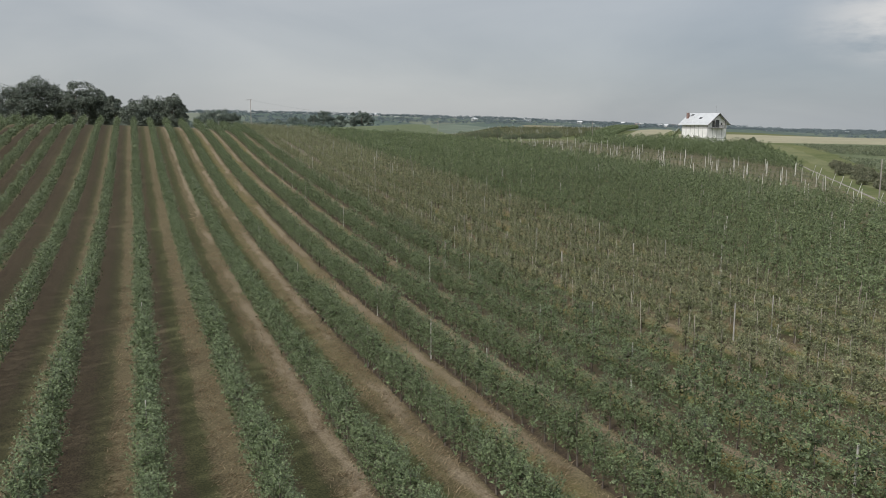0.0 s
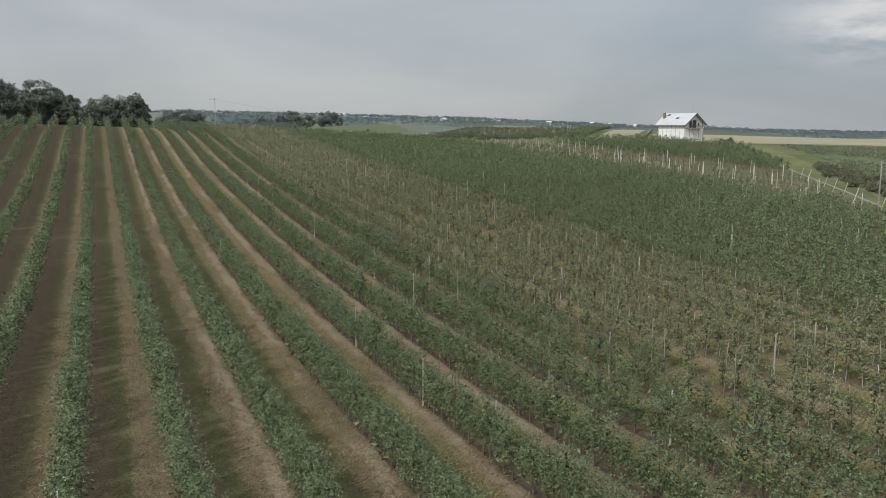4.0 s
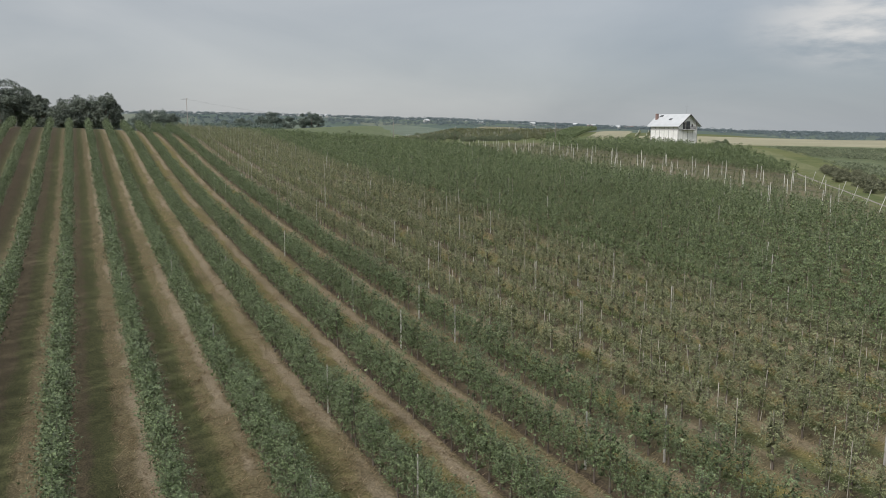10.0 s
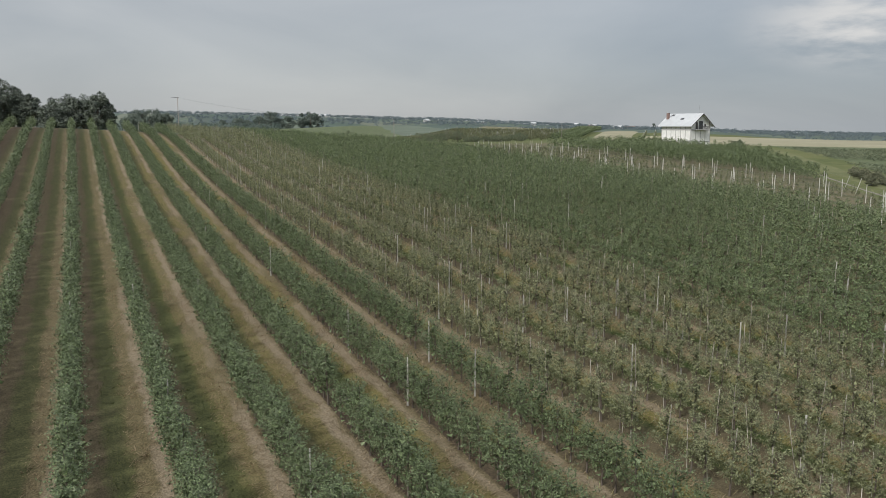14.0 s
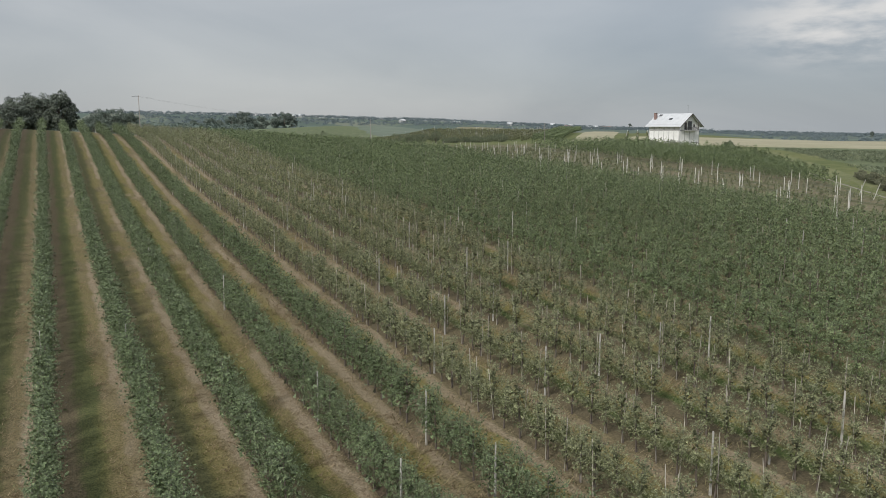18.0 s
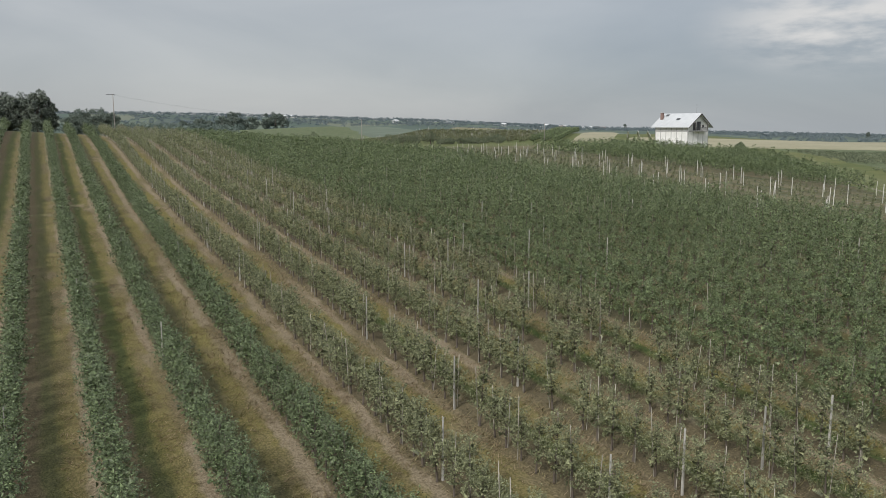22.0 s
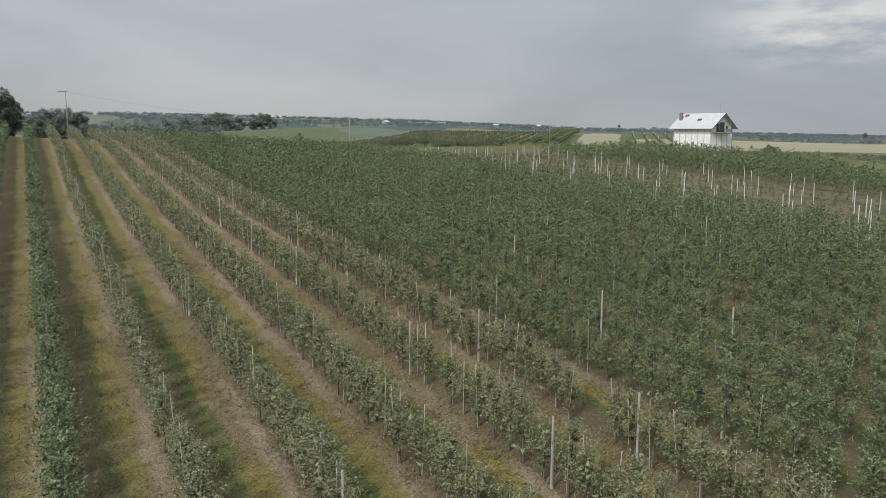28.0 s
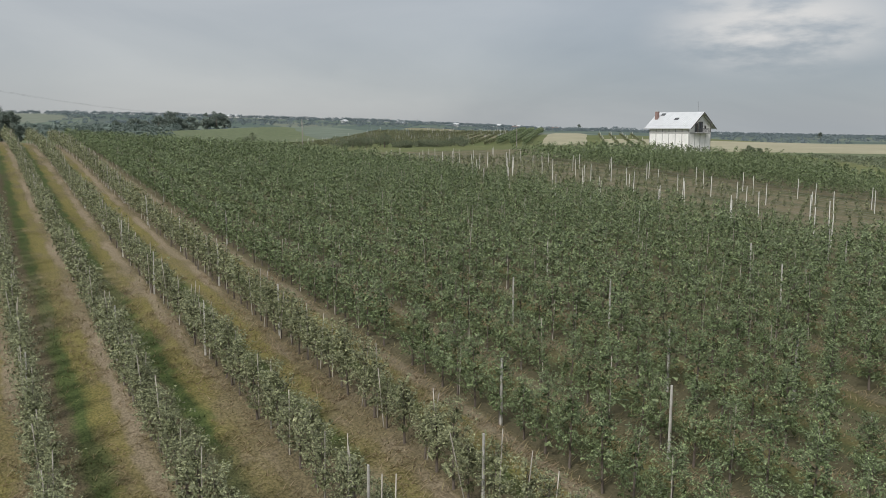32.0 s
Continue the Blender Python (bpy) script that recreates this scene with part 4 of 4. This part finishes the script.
# ---- orchard on the next rise ----
def next_orchard():
    d = Vector((math.sin(radians(39.0)), math.cos(radians(39.0))))
    n = Vector((-d.y, d.x))
    groups = {"dense": [], "young": []}
    rg = np.random.default_rng(17)
    for row in list(range(20)) + list(range(-9, -5)):
        kind = "dense" if 0 <= row < 3 else "young"
        s = 0.0 if row >= 0 else 10.0
        while s < (165 if row >= 0 else 95):
            p = Vector((215, 347)) + d * (s + rg.normal() * 0.2) + n * row * 5.0
            v, f = TEMPLATE[kind, "remote" if kind == "dense" else "unseen"][int(rg.integers(0, VARIANTS))][0]
            groups[kind].append((v * (1.1 if kind == "dense" else 0.62) + (p.x, p.y, gz(p.x, p.y)), f))
            if kind == "young" and rg.random() < 0.13:
                put_post(TALL, "tall_trellis_post", p.x, p.y, "whitened concrete post in the far orchard", "far trellis posts")
            s += 1.0 if kind == "dense" else 2.1
    for kind, pieces in groups.items():
        tagged(new("far_orchard_rows", mesh_from("far_orchard_rows", *merge(pieces), KINDS[kind]["mat"])), "hedge-like rows of fruit trees on the next rise", "trees", "", "stuff")


next_orchard()


# ---- grass ----
def tufts():
    """Tall dry grass beside the rows and rank weeds between the young trees, where the orchard lies nearest."""
    rg = np.random.default_rng(23)
    for nm, n, lo, hi, x0, size, rise, mat, label in (
            ("dry_grass", 70000, 0.56, 0.98, -20, 0.21, 0.6, M_STRAW, "tall dry straw coloured grass beside the tree rows"),
            ("mown_blades", 26000, 0.26, 0.58, 10, 0.08, 1.0, M_BLADE, "short green grass in the mown alleys"),
            ("dry_weeds", 44000, 0.05, 1.0, 26, 0.24, 0.8, M_WEED, "rank olive and straw coloured weeds between the young trees")):
        t = rg.uniform(-0.12, 1.2, n)
        side = rg.normal(size=n) * 20
        dirv = (B0 - A0) / np.linalg.norm(B0 - A0)
        x = A0[0] + (B0[0] - A0[0]) * t + side * dirv[1]
        y = A0[1] + (B0[1] - A0[1]) * t - side * dirv[0]
        pitch = np.where(x < ROW0, PITCH_LEFT, PITCH)
        k = np.floor((x - ROW0) / pitch)
        x = ROW0 + (k + rg.uniform(lo, hi, n)) * pitch
        # the grass stands in drifts
        drift = np.sin(x * 1.7 + 2.0 * np.sin(y * 0.31)) + np.sin(y * 0.83 + 1.3 * np.sin(x * 0.9)) + np.sin(y * 0.21 + x * 0.4)
        ok = (x > x0) & (rg.uniform(-2.6, 1.4, n) < drift)
        x, y = x[ok], y[ok]
        m = len(x)
        base = np.stack([x, y, ground(x, y)], 1)
        vs = []
        for b in range(3):
            h = size * rg.uniform(0.6, 1.4, m)[:, None]
            az = rg.normal(size=m) * 1.0 - 1.2
            tip = np.stack([np.cos(az), np.sin(az), rise * rg.uniform(0.4, 1.4, m)], 1) * h
            s = np.stack([-np.sin(az), np.cos(az), np.zeros(m)], 1) * 0.020
            o = base + np.concatenate([rg.normal(size=(m, 2)) * 0.12, np.full((m, 1), 0.0)], 1)
            vs.append(np.stack([o - s, o + s, o + tip], 1))
        v = np.concatenate(vs).reshape(-1, 3)
        tagged(new(nm, mesh_from(nm, v, np.arange(len(v)).reshape(-1, 3), mat)), label, "grass", "", "stuff")


tufts()


def crop_plants():
    """Leafy bushes of the field crop, in rough rows beside the verge."""
    rg = np.random.default_rng(61)
    n = 5200
    s, w = rg.uniform(10, 150, n), rg.uniform(18, 92, n)
    w = np.round(w / 2.2) * 2.2 + rg.normal(size=n) * 0.25
    d = np.array((1.0, 1.42)) / math.hypot(1.0, 1.42)
    x = 128.0 + d[0] * s + d[1] * w
    y = road_y(128.0) + d[1] * s - d[0] * w
    keep = np.array([noise.noise((a / 26.0, b / 26.0, 3.0)) > -0.22 for a, b in zip(x, y)])
    x, y = x[keep], y[keep]
    c = np.stack([x, y, ground(x, y)], 1)
    c = (c[:, None] + rg.normal(size=(len(c), 14, 3)) * (0.5, 0.5, 0.22) + (0, 0, 0.5)).reshape(-1, 3)
    tagged(new("crop_plants", mesh_from("crop_plants", *slivers(c, 0.40, rg, 0.5), M_LEAF_BUSH)), "knee-high dark green leafy crop plants in rows", "plants", "", "stuff")


crop_plants()


def far_homesteads():
    """White farm buildings and sheds on the far ridge."""
    rg = np.random.default_rng(41)
    for k in range(14):
        az, r = rg.uniform(4, 38), rg.uniform(1550, 2000)
        x, y = polar(az, r)
        w, l, h = rg.uniform(6, 9), rg.uniform(9, 26 if k % 4 == 0 else 12), rg.uniform(3, 4.5)
        e = new("farm_building")
        e.matrix_basis = Matrix.Translation((x, y, gz(x, y) - 0.5)) @ Matrix.Rotation(rg.uniform(0, 3.1), 4, "Z")
        tagged(e, "small far farm building with pale walls and pitched roof", "building", "far farm buildings")
        bm = bmesh.new()
        box(bm, -w / 2, -l / 2, 0, w / 2, l / 2, h)
        part("wall", bm, M_FARWHITE, e)
        bm = bmesh.new()
        a = [bm.verts.new(p) for p in ((-w / 2 - 0.4, -l / 2 - 0.4, h), (w / 2 + 0.4, -l / 2 - 0.4, h), (0, -l / 2 - 0.4, h + w * 0.36))]
        b = [bm.verts.new((v.co.x, l / 2 + 0.4, v.co.z)) for v in a]
        bm.faces.new(a)
        bm.faces.new(b[::-1])
        for i in range(3):
            bm.faces.new((a[i], b[i], b[(i + 1) % 3], a[(i + 1) % 3]))
        bmesh.ops.recalc_face_normals(bm, faces=bm.faces)
        part("roof", bm, M_FARROOF if k % 5 == 0 else M_ROOF, e)


far_homesteads()


# ---- house ----
def build_house():
    rot = math.atan2(2.3, 11.7)
    e = new("house")
    e.matrix_basis = Matrix.Translation((196.6, 250.6, 9.6)) @ Matrix.Rotation(rot, 4, "Z")
    tagged(e, "unfinished white block house with pale metal roof and gable balcony", "house")
    w, l, eave, ridge = 5.0, 6.0, 6.0, 9.5
    t = 0.3
    # walls as one shell with gables
    bm = bmesh.new()
    box(bm, -w, -l, -1.0, -w + t, l, eave)
    box(bm, w - t, -l, -1.0, w, l, eave)
    for y in (-l, l - t):
        pts = [(-w + t, -1.0), (w - t, -1.0), (w - t, eave), (0, ridge - 0.25), (-w + t, eave)]
        a = [bm.verts.new((px, y, pz)) for px, pz in pts]
        b = [bm.verts.new((px, y + t, pz)) for px, pz in pts]
        bm.faces.new(a)
        bm.faces.new(b[::-1])
        for i in range(5):
            bm.faces.new((a[i], b[i], b[(i + 1) % 5], a[(i + 1) % 5]))
    bmesh.ops.recalc_face_normals(bm, faces=bm.faces)
    part("wall", bm, M_PANEL, e, "white aerated block wall")
    # columns and ring beams, 4 cm proud
    for k in range(7):
        y = -l + 0.15 + k * (2 * l - 0.3) / 6
        for sx in (-1, 1):
            bm = bmesh.new()
            box(bm, sx * w - 0.04 if sx < 0 else w - 0.02, y - 0.11, -0.9, -w + 0.02 if sx < 0 else w + 0.04, y + 0.11, eave - 0.02, 0.01)
            part("column", bm, M_BEAM, e)
    for k in range(5):
        x = -w + 0.15 + k * (2 * w - 0.3) / 4
        for sy in (-1, 1):
            bm = bmesh.new()
            top = 3.9
            box(bm, x - 0.11, sy * l - 0.05 if sy < 0 else l - 0.02, -0.9, x + 0.11, -l + 0.02 if sy < 0 else l + 0.05, top, 0.01)
            part("column", bm, M_BEAM, e)
    for z0, z1 in ((0.15, 0.4), (3.95, 4.3), (eave - 0.25, eave)):
        for sx in (-1, 1):
            bm = bmesh.new()
            box(bm, sx * w - 0.05 if sx < 0 else w - 0.02, -l, z0, -w + 0.02 if sx < 0 else w + 0.05, l, z1, 0.01)
            part("ring_beam", bm, M_BEAM, e)
        if z1 < 5:
            for sy in (-1, 1):
                bm = bmesh.new()
                box(bm, -w, sy * l - 0.06 if sy < 0 else l - 0.02, z0, w, -l + 0.02 if sy < 0 else l + 0.06, z1, 0.01)
                part("ring_beam", bm, M_BEAM, e)
    # roof: two slabs with overhang
    over, og = 0.95, 1.0
    slope = (ridge - eave) / w
    for s in (-1, 1):
        bm = bmesh.new()
        prof = [(0.0, ridge), (s * (w + over), eave - slope * over), (s * (w + over), eave - slope * over - 0.16), (0.0, ridge - 0.16)]
        a = [bm.verts.new((px, -l - og, pz)) for px, pz in prof]
        b = [bm.verts.new((px, l + og, pz)) for px, pz in prof]
        bm.faces.new(a)
        bm.faces.new(b[::-1])
        for i in range(4):
            bm.faces.new((a[i], b[i], b[(i + 1) % 4], a[(i + 1) % 4]))
        bmesh.ops.recalc_face_normals(bm, faces=bm.faces)
        roof = part("roof", bm, M_ROOF, e, "pale grey sheet metal roof")
        for k in range(1, 28):
            y = -l - og + k * (2 * l + 2 * og) / 28
            v, f = tube([(s * 0.05, y, ridge - slope * 0.05 + 0.015), (s * (w + over - 0.02), y, eave - slope * (over - 0.02) + 0.015)], (0.03, 0.03), 4)
            child("roof_seam", mesh_from("roof_seam", v, f, M_ROOF), roof)
        # dark barge boards at the gables
        for sy in (-1, 1):
            bm = bmesh.new()
            y = sy * (l + og)
            y0, y1 = (y - 0.05, y + 0.0) if sy < 0 else (y, y + 0.05)
            prof = [(0.0, ridge - 0.03), (s * (w + over), eave - slope * over - 0.03), (s * (w + over), eave - slope * over - 0.32), (0.0, ridge - 0.34)]
            a = [bm.verts.new((px, y0, pz)) for px, pz in prof]
            b = [bm.verts.new((px, y1, pz)) for px, pz in prof]
            bm.faces.new(a)
            bm.faces.new(b[::-1])
            for i in range(4):
                bm.faces.new((a[i], b[i], b[(i + 1) % 4], a[(i + 1) % 4]))
            bmesh.ops.recalc_face_normals(bm, faces=bm.faces)
            part("barge_board", bm, M_DARKWOOD, e, "dark wooden barge board")
    # gable door and window on the upper floor, framed
    for x0, x1, z0, z1, nm in ((-2.6, -1.5, 4.35, 6.5, "balcony_door"), (-0.9, 0.9, 4.35, 6.9, "balcony_door"), (1.9, 2.5, 5.2, 5.9, "window")):
        bm = bmesh.new()
        box(bm, x0, -l - 0.03, z0, x1, -l + 0.05, z1)
        d = part(nm, bm, M_GLASS, e, "dark glazed opening")
        for fx0, fz0, fx1, fz1 in ((x0 - 0.08, z0, x0, z1), (x1, z0, x1 + 0.08, z1), (x0 - 0.08, z1, x1 + 0.08, z1 + 0.1), ((x0 + x1) / 2 - 0.04, z0, (x0 + x1) / 2 + 0.04, z1)):
            bm = bmesh.new()
            box(bm, fx0, -l - 0.08, fz0, fx1, -l - 0.032, fz1)
            part("frame", bm, M_DARKWOOD, d)
    bm = bmesh.new()
    box(bm, -3.1, -l - 1.2, 4.05, 3.1, -l - 0.062, 4.25, 0.02)
    bal = part("balcony", bm, M_BEAM, e, "concrete balcony slab")
    for k in range(26):
        x = -3.05 + k * 6.1 / 25
        bm = bmesh.new()
        box(bm, x - 0.04, -l - 1.17, 4.25, x + 0.04, -l - 1.13, 5.2)
        part("baluster", bm, M_STEEL, bal)
    bm = bmesh.new()
    box(bm, -3.1, -l - 1.19, 5.2, 3.1, -l - 1.11, 5.27)
    part("handrail", bm, M_STEEL, bal)
    for x in (-3.0, 3.0):
        bm = bmesh.new()
        box(bm, x - 0.07, -l - 1.2, 4.25, x + 0.07, -l - 1.06, 6.9 if x < 0 else 6.9)
        part("balcony_post", bm, M_DARKWOOD, bal)
    # skylights
    for y, d in ((-0.6, 2.6), (4.6, 0.9)):
        bm = bmesh.new()
        box(bm, -0.45, -0.6, 0, 0.45, 0.6, 0.12, 0.02)
        s = part("skylight", bm, M_GLASS, e, "dark roof window")
        s.matrix_basis = Matrix.Translation((-d, y, ridge - slope * d + 0.01)) @ Matrix.Rotation(-math.atan(slope), 4, "Y")
    # brick chimney
    bm = bmesh.new()
    box(bm, -2.8, 5.2, ridge - slope * 2.8, -2.0, 6.0, ridge + 0.15, 0.02)
    ch = part("chimney", bm, M_BRICK, e, "red brick chimney")
    bm = bmesh.new()
    box(bm, -2.9, 5.1, ridge + 0.15, -1.9, 6.1, ridge + 0.27, 0.02)
    part("cap", bm, M_BEAM, ch)
    # mast on the gable
    v, f = tube([(0.2, -l + 1.0, ridge - 0.3), (0.2, -l + 1.0, ridge + 2.6)], (0.03, 0.02), 5)
    mast = child("antenna_mast", mesh_from("antenna_mast", v, f, M_STEEL), e, "thin grey antenna mast")
    v, f = tube([(-0.35, -l + 1.0, ridge + 2.4), (0.75, -l + 1.0, ridge + 2.5)], (0.015, 0.015), 4)
    child("antenna_bar", mesh_from("antenna_bar", v, f, M_STEEL), mast)


build_house()


# ---- poles ----
def utility_pole(x, y, h, label, arm=True, r=0.13):
    e = new("utility_pole")
    e.matrix_basis = Matrix.Translation((x, y, gz(x, y)))
    tagged(e, label, "pole", "utility poles")
    v, f = tube([(0, 0, -0.3), (0.02, 0, h * 0.5), (0.0, 0, h)], (r, r * 0.85, r * 0.6), 7)
    child("pole", mesh_from("pole", v, f, M_POLEWOOD), e)
    if arm:
        v, f = tube([(-1.6, 0.0, h - 0.25), (0.4, 0.0, h - 0.15)], (0.06, 0.06), 5)
        child("crossarm", mesh_from("crossarm", v, f, M_STEEL), e)
        for dx in (-1.5, -0.6, 0.3):
            v, f = tube([(dx, 0, h - 0.2), (dx, 0, h + 0.1)], (0.05, 0.03), 5)
            child("insulator", mesh_from("insulator", v, f, M_FARWHITE), e)


utility_pole(36.7, 278.0, 10.6, "tall slim utility pole with crossarm on the crest")
utility_pole(99.5, 270.0, 8.1, "wooden utility pole beyond the dark trees", False)
utility_pole(107.8, 95.0, 7.0, "weathered wooden pole beside the gravel road", False, 0.12)
utility_pole(181.0, 303.0, 7.5, "thin wooden pole behind the hedge", False, 0.12)


def power_line(a, b, sag, label):
    """Two slack wires between the heads of two poles."""
    pieces = []
    for dx in (-0.7, 0.4):
        t = np.linspace(0, 1, 15)
        pts = np.outer(1 - t, a) + np.outer(t, b)
        pts[:, 0] += dx
        pts[:, 2] -= sag * 4 * t * (1 - t)
        pieces.append(tube(pts, [0.009] * len(pts), 3))
    tagged(new("power_line", mesh_from("power_line", *merge(pieces), M_STEEL)), label, "wire")


power_line((36.7, 278.0, gz(36.7, 278.0) + 10.4), (99.5, 270.0, gz(99.5, 270.0) + 7.9), 1.6, "slack dark power wires strung between wooden poles")
